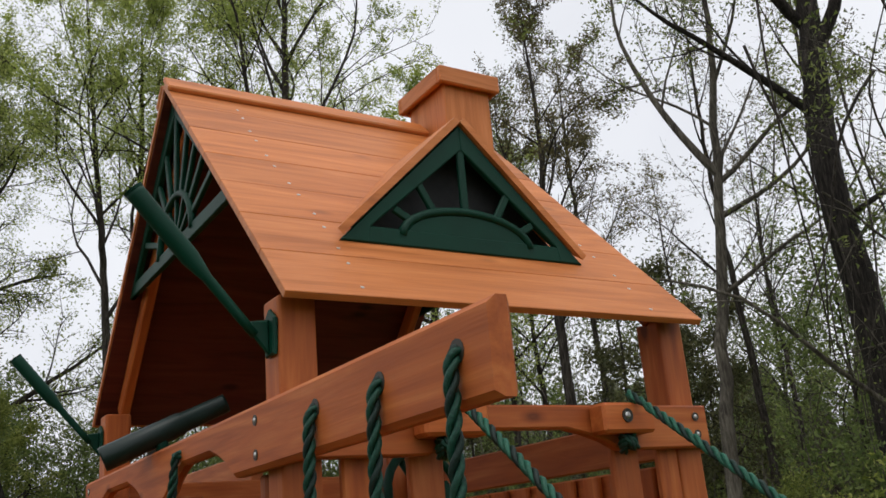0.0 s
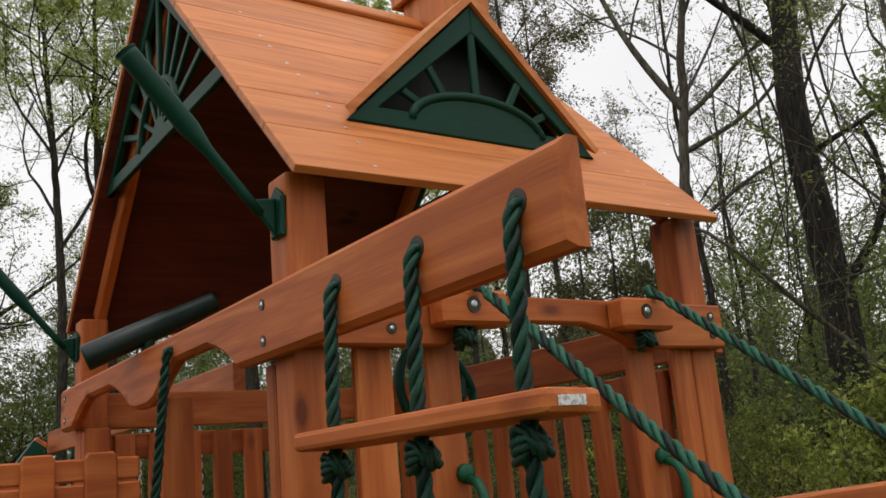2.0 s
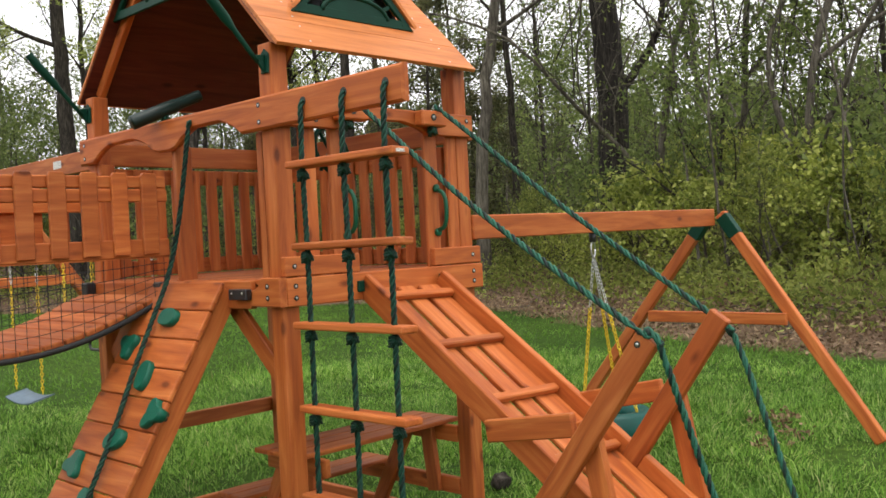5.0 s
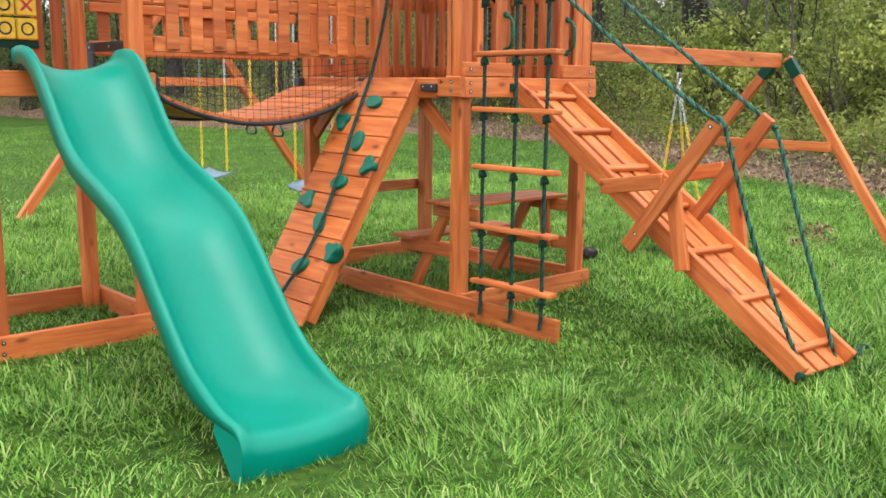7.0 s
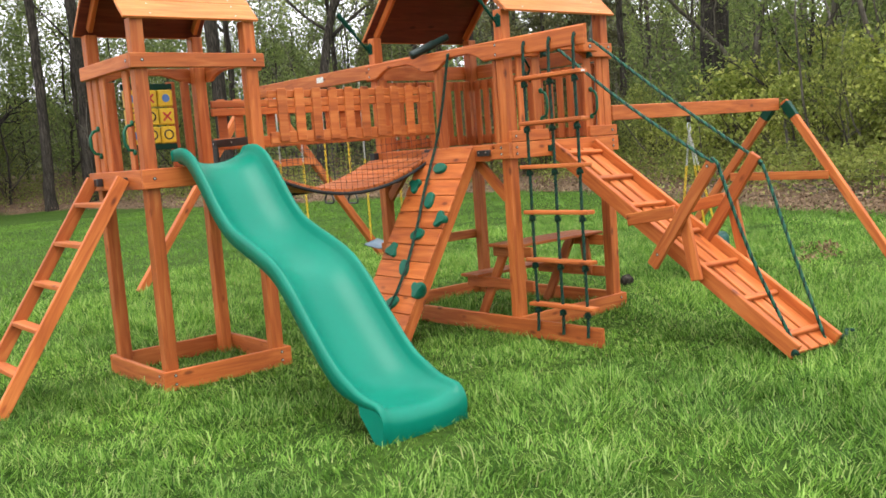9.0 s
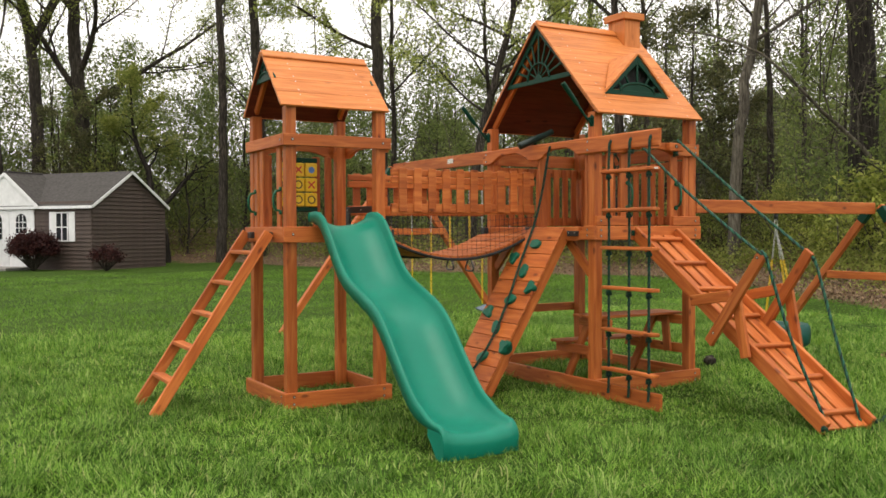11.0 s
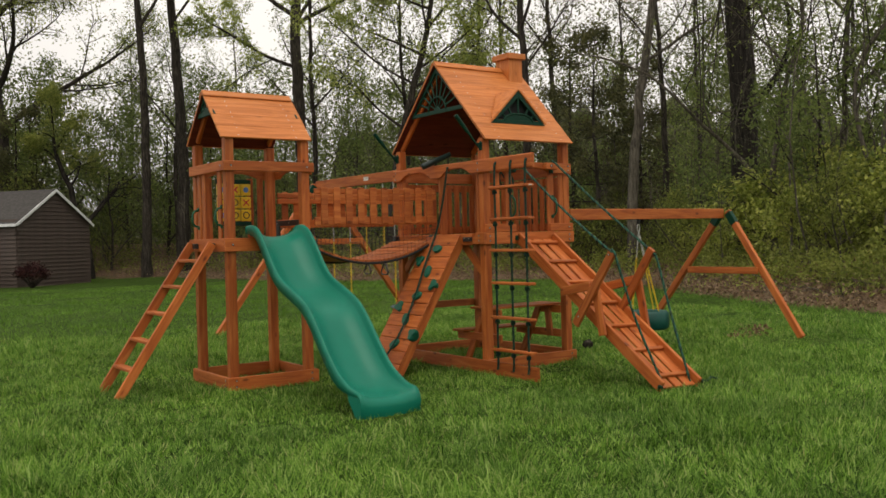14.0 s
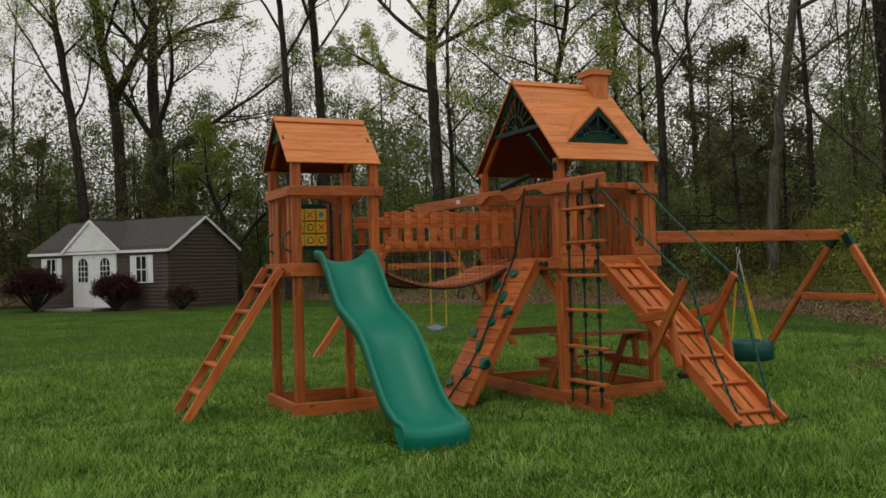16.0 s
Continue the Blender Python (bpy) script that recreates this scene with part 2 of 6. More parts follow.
TYRE_GREEN = speckled("tyre_plastic", [(0.3, (0.002, 0.05, 0.04)), (0.7, (0.003, 0.07, 0.055))], 8, 0.45, 0.05, 200, shine=0.3)
SCOPE = speckled("dark_telescope_plastic", [(0.3, (0.004, 0.014, 0.011)), (0.7, (0.006, 0.022, 0.018))], 12, 0.42, 0.05, 200, shine=0.35)
ROPE_PALE = twisted("pale_green_rope", (0.008, 0.056, 0.033), (0.014, 0.100, 0.060))
# Darker green that imitates shade in the rope's grooves.
ROPE_GROOVE = twisted("groove_shade_green", (0.0015, 0.010, 0.007), (0.003, 0.022, 0.015))


# ---- building helpers ----
PLACED = {}


def thing(name, at, label, category, group="", kind=""):
    ob = new(name)
    ob.empty_display_size = 0.1
    ob.matrix_basis = Matrix.Translation(at)
    PLACED[ob] = ob.matrix_basis.copy()
    return tagged(ob, label, category, group, kind)


def put(name, mesh, m, parent, label=""):
    ob = new(name, mesh)
    if parent is not None:
        ob.parent = parent
        ob.matrix_parent_inverse = PLACED[parent].inverted()
    ob.matrix_basis = m
    PLACED[ob] = m.copy()
    return tagged(ob, label)


def part(name, bm, mat, parent, label="", m=None, smooth=False):
    mesh = bpy.data.meshes.new(name)
    bm.to_mesh(mesh)
    bm.free()
    mesh.materials.append(mat)
    if smooth:
        mesh.polygons.foreach_set("use_smooth", [True] * len(mesh.polygons))
    return put(name, mesh, m or Matrix(), parent, label)


def merged(name, verts, faces, mat, parent=None, label="", smooth=False, m=None):
    mesh = bpy.data.meshes.new(name)
    mesh.from_pydata([tuple(v) for v in verts], [], faces)
    mesh.materials.append(mat)
    if smooth:
        mesh.polygons.foreach_set("use_smooth", [True] * len(mesh.polygons))
    mesh.update()
    return put(name, mesh, m or Matrix(), parent, label)


BOXES = {}


def box_mesh(name, size, mat, bevel, segs=1):
    key = (name, tuple(round(s, 3) for s in size), mat.name, bevel, segs)
    if key not in BOXES:
        bm = bmesh.new()
        bmesh.ops.create_cube(bm, size=1, matrix=Matrix.Diagonal((*size, 1)))
        bmesh.ops.bevel(bm, geom=list(bm.edges), offset=bevel, segments=segs, affect="EDGES", profile=0.5)
        mesh = bpy.data.meshes.new(name)
        bm.to_mesh(mesh)
        bm.free()
        mesh.materials.append(mat)
        BOXES[key] = mesh
    return BOXES[key]


def frame_of(a, b, flat):
    """Pose midway from a to b: x along the length, z along flat (the thin way)."""
    a, b, flat = Vector(a), Vector(b), Vector(flat)
    x = (b - a).normalized()
    z = (flat - x * flat.dot(x)).normalized()
    y = z.cross(x)
    m = Matrix((x, y, z)).transposed().to_4x4()
    m.translation = (a + b) / 2
    return m


def board(name, a, b, width, thick, flat, parent, mat=None, label="", bevel=0.005, segs=1):
    """A plank from a to b along its middle line."""
    length = (Vector(b) - Vector(a)).length
    return put(name, box_mesh(name, (length, width, thick), mat or WOOD, bevel, segs), frame_of(a, b, flat), parent, label)


def block(name, lo, hi, parent, mat=None, label="", bevel=0.005, segs=1):
    """An upright or level box between two corners, its grain along the longest side."""
    lo, hi = Vector(lo), Vector(hi)
    mid, size = (lo + hi) / 2, hi - lo
    k = max(range(3), key=lambda i: size[i])
    along = Vector([1.0 if i == k else 0.0 for i in range(3)])
    rest = [i for i in range(3) if i != k]
    thin = min(rest, key=lambda i: size[i])
    wide = [i for i in rest if i != thin][0]
    flat = Vector([1.0 if i == thin else 0.0 for i in range(3)])
    return board(name, mid - along * size[k] / 2, mid + along * size[k] / 2, size[wide], size[thin], flat, parent, mat, label, bevel, segs)


def prism(name, outline, thick, m, parent, mat=None, label="", bevel=0.004):
    """A flat piece of that outline (in its own x, y), thick along z, about z = 0."""
    bm = bmesh.new()
    low = [bm.verts.new((x, y, -thick / 2)) for x, y in outline]
    face = bm.faces.new(low)
    out = bmesh.ops.extrude_face_region(bm, geom=[face])
    bmesh.ops.translate(bm, vec=(0, 0, thick), verts=[v for v in out["geom"] if isinstance(v, bmesh.types.BMVert)])
    bmesh.ops.recalc_face_normals(bm, faces=bm.faces)
    rim = [e for e in bm.edges if abs(e.verts[0].co.z - e.verts[1].co.z) < 1e-6]
    bmesh.ops.bevel(bm, geom=rim, offset=bevel, segments=1, affect="EDGES")
    return part(name, bm, mat or WOOD, parent, label, m)


def plane_pose(at, x, y):
    """Pose whose x and y run along the given ways."""
    x, y = Vector(x).normalized(), Vector(y).normalized()
    m = Matrix((x, y, x.cross(y))).transposed().to_4x4()
    m.translation = at
    return m


def tube_data(points, radius, sides=8, caps=True):
    """Verts and faces of a tube along points; radius is one number or one for each point."""
    pts = [Vector(p) for p in points]
    rad = radius if isinstance(radius, (list, tuple)) else [radius] * len(pts)
    verts, faces = [], []
    up = Vector((0, 0, 1))
    for i, p in enumerate(pts):
        d = (pts[min(i + 1, len(pts) - 1)] - pts[max(i - 1, 0)]).normalized()
        if abs(d.dot(up)) > 0.95:
            up = Vector((1, 0, 0)) if abs(d.x) < 0.9 else Vector((0, 1, 0))
        s = d.cross(up).normalized()
        up = s.cross(d).normalized()
        for k in range(sides):
            a = 2 * math.pi * k / sides
            verts.append(p + (s * math.cos(a) + up * math.sin(a)) * rad[i])
    for i in range(len(pts) - 1):
        for k in range(sides):
            a, b = i * sides + k, i * sides + (k + 1) % sides
            faces.append((a, b, b + sides, a + sides))
    if caps:
        faces.append(tuple(reversed(range(sides))))
        faces.append(tuple(range((len(pts) - 1) * sides, len(pts) * sides)))
    return verts, faces


def joined(*pieces):
    verts, faces = [], []
    for v, f in pieces:
        n = len(verts)
        verts += v
        faces += [tuple(i + n for i in face) for face in f]
    return verts, faces


def tube(name, points, radius, mat, parent, label="", sides=8):
    v, f = tube_data(points, radius, sides)
    return merged(name, v, f, mat, parent, label, True)


def smooth_line(points, step):
    """Points about step apart on a smooth line through the given ones."""
    p = [Vector(q) for q in points]
    p = [p[0] * 2 - p[1]] + p + [p[-1] * 2 - p[-2]]
    out = []
    for i in range(1, len(p) - 2):
        n = max(1, int((p[i + 1] - p[i]).length / step))
        for k in range(n):
            t = k / n
            out.append(0.5 * (2 * p[i] + (p[i + 1] - p[i - 1]) * t + (2 * p[i - 1] - 5 * p[i] + 4 * p[i + 1] - p[i + 2]) * t * t + (3 * p[i] - p[i - 1] - 3 * p[i + 1] + p[i + 2]) * t ** 3))
    return out + [p[-2]]


def rope_data(points, radius=0.013, pitch=0.088):
    """Three strands twisted round each other along a line."""
    line = smooth_line(points, 0.0065)
    pieces = []
    for s in range(3):
        strand, dist = [], 0.0
        for i, p in enumerate(line):
            if i:
                dist += (p - line[i - 1]).length
            d = (line[min(i + 1, len(line) - 1)] - line[max(i - 1, 0)]).normalized()
            u = d.cross(Vector((0.31, 0.87, 0.12))).normalized()
            v = d.cross(u)
            a = 2 * math.pi * (dist / pitch + s / 3)
            strand.append(p + (u * math.cos(a) + v * math.sin(a)) * radius * 0.56)
        pieces.append(tube_data(strand, radius * 0.48, 6))
    return joined(*pieces)


def rope(name, points, parent, label="", radius=0.013, mat=None):
    v, f = rope_data(points, radius)
    ob = merged(name, v, f, mat or ROPE, parent, label, True)
    # One strand in the darker green imitates the shaded grooves of the twist.
    ob.data.materials.append(ROPE_GROOVE)
    third = len(ob.data.polygons) // 3
    ob.data.polygons.foreach_set("material_index", [0] * third + [1] * third + [0] * (len(ob.data.polygons) - 2 * third))
    return ob


def knot(name, at, parent, size=0.017):
    """A lumpy overhand knot: a few turns of the same rope."""
    at = Vector(at)
    pts = []
    for i in range(13):
        a = i * 0.95
        pts.append(at + Vector((math.cos(a) * size, math.sin(a) * size, (i / 12 - 0.5) * size * 1.3 + 0.012 * math.sin(2.1 * a))))
    v, f = rope_data(pts, 0.0115, 0.04)
    return merged(name, v, f, ROPE, parent, "", True)


def bolt(at, way, parent, r=0.0095):
    """A bolt head facing that way; a dark disc imitates its hole's shade."""
    at, way = Vector(at), Vector(way).normalized()
    v, f = tube_data([at - way * 0.004, at + way * 0.0015, at + way * 0.003], [r * 0.62, r * 0.62, r * 0.35], 8)
    merged("bolt", v, f, STEEL, parent, "", True)
    v, f = tube_data([at - way * 0.003, at + way * 0.0009], r * 1.25, 12)
    merged("bolt_recess", v, f, DARKINK, parent)


def chain_data(a, b, link=0.028, wire=0.0032, wide=0.009):
    a, b = Vector(a), Vector(b)
    n = max(2, int((b - a).length / (link * 0.78)))
    d = (b - a).normalized()
    u = d.cross(Vector((0.2, 0.9, 0.3))).normalized()
    v = d.cross(u)
    pieces = []
    for i in range(n):
        c = a.lerp(b, (i + 0.5) / n)
        w = u if i % 2 else v
        loop = [c + w * wide * math.cos(t) + d * link * 0.5 * math.sin(t) for t in [k * math.pi / 4 for k in range(9)]]
        pieces.append(tube_data(loop, wire, 4, False))
    return joined(*pieces)


def chain(a, b, parent, mat, label, link=0.028, wire=0.0032, wide=0.009):
    v, f = chain_data(a, b, link, wire, wide)
    return merged("chain", v, f, mat, parent, label, True)


def arc_points(y0, y1, z0, rise, n=10):
    """An arched edge from y0 to y1 at height z0, rising in the middle with flat shoulders."""
    return [(y0 + (y1 - y0) * i / n, z0 + rise * min(1.0, 1.25 * math.sin(math.pi * i / n)) ** 0.8 if 0 < i < n else z0) for i in range(n + 1)]


def ground_z(x, y):
    """Height of the lawn, which rises a little to the right and behind."""
    return 0.028 * max(0.0, min(x, 4.5)) + 0.05 * max(0.0, min(y - 1.9, 2.4)) * max(0.0, min(1.0, (3.0 - x) / 3.0))


# ---- main tower ----
def handle(name, at, up, out, parent, size=0.195):
    """A green grab handle: two flanges and a bowed bar."""
    at, up, out = Vector(at), Vector(up), Vector(out)
    pts = [at + up * s * size / 2 + out * d for s, d in ((-1, 0.01), (-0.93, 0.04), (-0.55, 0.062), (0, 0.066), (0.55, 0.062), (0.93, 0.04), (1, 0.01))]
    h = tube(name, smooth_line(pts, 0.02), 0.0108, HANDLE_GREEN, parent, "green moulded plastic grab handle", 8)
    for s in (-1, 1):
        c = at + up * s * (size / 2 + 0.012)
        v, f = tube_data([c - out * 0.002, c + out * 0.010, c + out * 0.014], [0.021, 0.020, 0.014], 10)
        merged("flange", v, f, HANDLE_GREEN, h, "", True)
    return h


def gable_roof(parent, x0, x1, y0, y1, z0, zr, planks, cap_to, sub="roof_plank"):
    """Planked roof over a gable at x0 and x1: front and back slopes, a ridge cap and rafters."""
    yc = (y0 + y1) / 2
    for side, ye in ((-1, y0), (1, y1)):
        way = Vector((0, yc - ye, zr - z0))
        span = way.length
        u = way.normalized()
        n = Vector((0, -u.z, u.y)) if side < 0 else Vector((0, u.z, -u.y))
        w = span / planks
        for i in range(planks):
            mid = Vector((0, ye, z0)) + u * (w * (i + 0.5)) + n * (0.0004 * (i % 3))
            for xn in (x0 + 0.20, x1 - 0.16):
                for o in (-0.3, 0.3):
                    c = mid + Vector((xn + 0.01 * math.sin(i * 5.1 + o * 9), 0, 0)) + u * (w * o)
                    v, f = tube_data([c + n * 0.0094, c + n * 0.0106], 0.0052, 6)
                    merged("nail", v, f, STEEL, parent)
            board(sub, mid + Vector((x0, 0, 0)), mid + Vector((x1, 0, 0)), w - 0.0014, 0.019, n, parent, ROOF_WOOD, "", 0.0016)
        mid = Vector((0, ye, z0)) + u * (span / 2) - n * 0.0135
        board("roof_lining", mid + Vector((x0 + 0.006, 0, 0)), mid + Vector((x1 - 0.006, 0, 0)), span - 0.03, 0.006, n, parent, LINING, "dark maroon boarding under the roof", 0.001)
        for xr in (x0 + 0.088, x1 - 0.088):
            a, b = Vector((xr, ye, z0)) + u * 0.09 - n * 0.048, Vector((xr, ye, z0)) + u * (span - 0.03) - n * 0.048
            board("rafter", a, b, 0.06, 0.034, (1, 0, 0), parent)
    for side, ye in ((-1, y0), (1, y1)):
        way = Vector((0, yc - ye, zr - z0)).normalized()
        n = Vector((0, -way.z, way.y)) if side < 0 else Vector((0, way.z, -way.y))
        mid = Vector((0, yc, zr)) - way * (0.028 if side < 0 else 0.045) + n * 0.0205 + Vector((0, 0, -0.004))
        board("ridge_cap", mid + Vector((x0 - 0.004, 0, 0)), mid + Vector((cap_to, 0, 0)), 0.085, 0.02, n, parent, ROOF_WOOD)


def sunburst(name, m, half, height, parent, label, arch=0.42, rays=7, rim_w=0.20, flatness=0.5, pierced=False):
    """A pierced triangular panel: rim, arched hub and rays, green plastic; in its own x (across) and y (up)."""
    holder = prism(name, [(-half, 0), (half, 0), (half - 0.05, 0.045), (-half + 0.05, 0.045)], 0.018, m, parent, GREEN, label, 0.003)
    inv_h = lambda x: height * (1 - abs(x) / half)  # noqa: E731
    for s in (-1, 1):
        t = half * rim_w
        o = [(s * half, 0), (0, height), (0, height - t * 1.15), (s * (half - t * 1.35), 0.044), (s * (half - t * 1.2), 0.0)]
        prism("rim", o if s > 0 else list(reversed(o)), 0.020, m, holder, GREEN, "", 0.003)
    r = half * arch
    hub = [(r * 1.22 * math.cos(a), 0.03 + r * (flatness - 0.06) * math.sin(a)) for a in [math.pi * k / 14 for k in range(15)]]
    if pierced:
        hub = [(x * 0.36, 0.03 + (y - 0.03) * 0.36) for x, y in hub]
        for k in range(5):
            a = math.pi * (k + 1) / 6
            d = Vector((1.2 * math.cos(a), flatness * math.sin(a), 0)) * r
            board("spoke", m @ (Vector((0, 0.03, 0)) + d * 0.3), m @ (Vector((0, 0.03, 0)) + d), 0.014, 0.012, m.to_3x3() @ Vector((0, 0, 1)), holder, GREEN, "", 0.002)
    prism("hub", hub, 0.014, m, holder, GREEN, "", 0.003)
    arc = [Vector((r * 1.3 * math.cos(a), 0.03 + r * flatness * math.sin(a), 0.004)) for a in [math.pi * k / 16 for k in range(17)]]
    v, f = tube_data([m @ p for p in arc], 0.012, 6)
    merged("arch", v, f, GREEN, holder, "", True)
    for k in range(rays):
        a = math.pi * (k + 1) / (rays + 1)
        d = Vector((math.cos(a), math.sin(a), 0))
        p0 = Vector((r * 1.25 * d.x, 0.03 + r * flatness * d.y, 0.0))
        t = 0.0
        while t < half and p0.y + d.y * t < inv_h(p0.x + d.x * t) - half * rim_w * 0.9:
            t += 0.01
        if t > 0.03:
            p1 = p0 + d * t
            board("ray", m @ p0, m @ p1, 0.020 + 0.006 * t / half, 0.014, m.to_3x3() @ Vector((0, 0, 1)), holder, GREEN, "", 0.003)
    return holder


PW = 0.09
tower = thing("main_tower", (0.61, 0.77, 0), "tall orange-stained cedar play tower with gabled roof, on the lawn", "play tower")
POSTS = [(0.0, -0.09), (1.132, -0.09), (0.0, 1.55), (1.132, 1.55)]
for px, py in POSTS:
    block("post", (px, py, 0.0), (px + PW, py + PW, 2.49), tower, bevel=0.008, segs=2)
# uprights beside the posts, and the one between the two doorways of the side
block("upright", (0.0, 0.008, 1.36), (0.086, 0.046, 2.115), tower)
block("upright", (0.0, 0.716, 1.36), (0.09, 0.754, 2.13), tower)
block("upright", (0.0, 1.505, 1.36), (0.086, 1.543, 2.115), tower)
# base boards, the side one running on forward under the rope ladder
block("base_board", (-0.002, -0.128, 0.0), (1.252, -0.092, 0.136), tower)
block("base_board", (-0.040, -0.945, -0.01), (-0.003, 1.66, 0.132), tower)
block("base_board", (1.225, -0.091, 0.0), (1.262, 1.64, 0.136), tower)
block("base_board", (0.0, 1.642, 0.0), (1.262, 1.678, 0.136), tower)
# deck rim and deck boards
block("deck_rim", (-0.002, -0.128, 1.358), (1.250, -0.092, 1.482), tower)
prism("deck_rim", [(-0.130, 1.362), (0.090, 1.362), (0.090, 1.432), (0.055, 1.436), (0.030, 1.450), (0.018, 1.472), (0.004, 1.486), (-0.130, 1.486)], 0.039, plane_pose((-0.0225, 0, 0), (0, 1, 0), (0, 0, 1)), tower, bevel=0.004)
block("deck_rim", (-0.034, 0.092, 1.350), (-0.003, 1.64, 1.474), tower)
block("deck_rim", (1.224, -0.091, 1.358), (1.260, 1.64, 1.482), tower)
block("deck_rim", (0.0, 1.642, 1.358), (1.258, 1.678, 1.482), tower)
block("toe_board", (-0.002, -0.127, 1.486), (0.415, -0.092, 1.572), tower)
block("toe_board", (0.900, -0.127, 1.486), (1.240, -0.092, 1.572), tower)
for i in range(12):
    y = -0.088 + i * 0.144
    block("deck_board", (0.004, y, 1.452), (1.216, y + 0.139, 1.478), tower)
for y in (0.5, 1.1):
    block("joist", (0.004, y, 1.36), (1.216, y + 0.036, 1.450), tower)
# arched side header, which carries the rope ladder
top, low = 2.257, 2.117
outline = [(-0.935, low), (-0.935, top), (1.66, top), (1.66, low)]
outline += list(reversed(arc_points(0.86, 1.50, low, 0.078)))
outline += [(0.80, low - 0.012), (0.70, low - 0.012)]
outline += list(reversed(arc_points(0.10, 0.64, low, 0.072)))
header = prism("header", list(reversed(outline)), 0.038, plane_pose((-0.022, 0, 0), (0, 1, 0), (0, 0, 1)), tower, bevel=0.010)
for z in (2.222, 2.150):
    bolt((-0.042, -0.045, z), (-1, 0, 0), tower)
    bolt((-0.042, 1.595, z), (-1, 0, 0), tower)
# arched front rail with the two rope blocks
rail = [(-0.002, 2.130), (0.30, 2.130)] + arc_points(0.33, 0.90, 2.130, 0.055) + [(0.93, 2.130), (1.224, 2.130), (1.224, 2.243), (-0.002, 2.243)]
prism("front_rail", rail, 0.036, plane_pose((0, -0.110, 0), (1, 0, 0), (0, 0, 1)), tower, bevel=0.005)
for x in (0.375, 0.885):
    b = block("rope_block", (x - 0.085, -0.190, 2.165), (x + 0.085, -0.129, 2.240), tower, bevel=0.008)
    bolt((x - 0.01, -0.192, 2.207), (0, -1, 0), b, 0.014)
for x in (0.045, 1.177):
    for z in (1.395, 1.445):
        bolt((x, -0.130, z), (0, -1, 0), tower)
    bolt((x, -0.129, 1.53), (0, -1, 0), tower)
    for z in (2.165, 2.212):
        bolt((x if x > 0.5 else 0.2, -0.130, z), (0, -1, 0), tower)
    for z in (0.04, 0.10):
        bolt((x, -0.130, z), (0, -1, 0), tower)
for z in (1.40, 1.45):
    bolt((-0.044, -0.045, z), (-1, 0, 0), tower)
# front slats, two of them with grab handles
for x, w in ((0.135, 0.086), (0.30, 0.09), (0.90, 0.09), (1.06, 0.07)):
    block("slat", (x, -0.089, 1.48), (x + w, -0.066, 2.20), tower)
handle("grab_handle", (0.375, -0.092, 1.76), (0, 0, 1), (0, -1, 0), tower)
handle("grab_handle", (0.965, -0.092, 1.76), (0, 0, 1), (0, -1, 0), tower)
# back and right railings
def railing(parent, a, b, z0, z1, count, out, w=0.07, low=True):
    a, b, out = Vector(a), Vector(b), Vector(out)
    d = (b - a).normalized()
    board("top_rail", a + Vector((0, 0, z1 - 0.045)), b + Vector((0, 0, z1 - 0.045)), 0.086, 0.034, out, parent)
    if low:
        board("bottom_rail", a + Vector((0, 0, z0 + 0.045)), b + Vector((0, 0, z0 + 0.045)), 0.086, 0.034, out, parent)
    for i in range(count):
        p = a.lerp(b, (i + 0.5) / count) - out * 0.030
        board("slat", p + Vector((0, 0, z0)), p + Vector((0, 0, z1 - 0.004)), w, 0.022, out, parent)


railing(tower, (0.09, 1.60, 0), (1.132, 1.60, 0), 1.49, 2.10, 9, (0, 1, 0))
railing(tower, (1.18, 0.0, 0), (1.18, 1.55, 0), 1.49, 2.10, 13, (1, 0, 0))
block("side_header", (1.224, -0.09, 2.12), (1.260, 1.64, 2.245), tower)
block("back_header", (0.0, 1.642, 2.12), (1.222, 1.676, 2.245), tower)
# knee braces below the deck, and the level board low at the back
for a, b in (((0.045, 0.01, 1.06), (0.045, 0.36, 1.375)), ((1.177, 0.01, 1.06), (1.177, 0.36, 1.375)), ((0.045, 1.54, 1.06), (0.045, 1.2, 1.375))):
    board("knee_brace", a, b, 0.088, 0.034, (1, 0, 0), tower)
block("brace_rail", (0.0, 1.642, 0.57), (1.22, 1.676, 0.655), tower)
# roof, dormer, chimney
gable_roof(tower, -0.015, 1.225, -0.163, 1.705, 2.468, 3.418, 7, 0.94)
dormer = sunburst("dormer_panel", plane_pose((0.595, 0.026, 2.672), (1, 0, 0), (0, 0, 1)), 0.383, 0.373, tower, "dark green pierced sunburst panel in the dormer", 0.41, 5, 0.17, 0.54)
# Near-black sheet: stands in for the deep shade seen through the panel's gaps.
prism("backing", [(-0.375, 0.0), (0.375, 0.0), (0.0, 0.345)], 0.006, plane_pose((0.595, 0.085, 2.697), (1, 0, 0), (0, 0, 1)), dormer, NET, "near-black sheet standing in for shade behind the sunburst", 0.001)
APEX = (0.595, 0.006, 3.052)
back_y = -0.163 + (3.045 - 2.478) * 0.934 / (3.425 - 2.468)
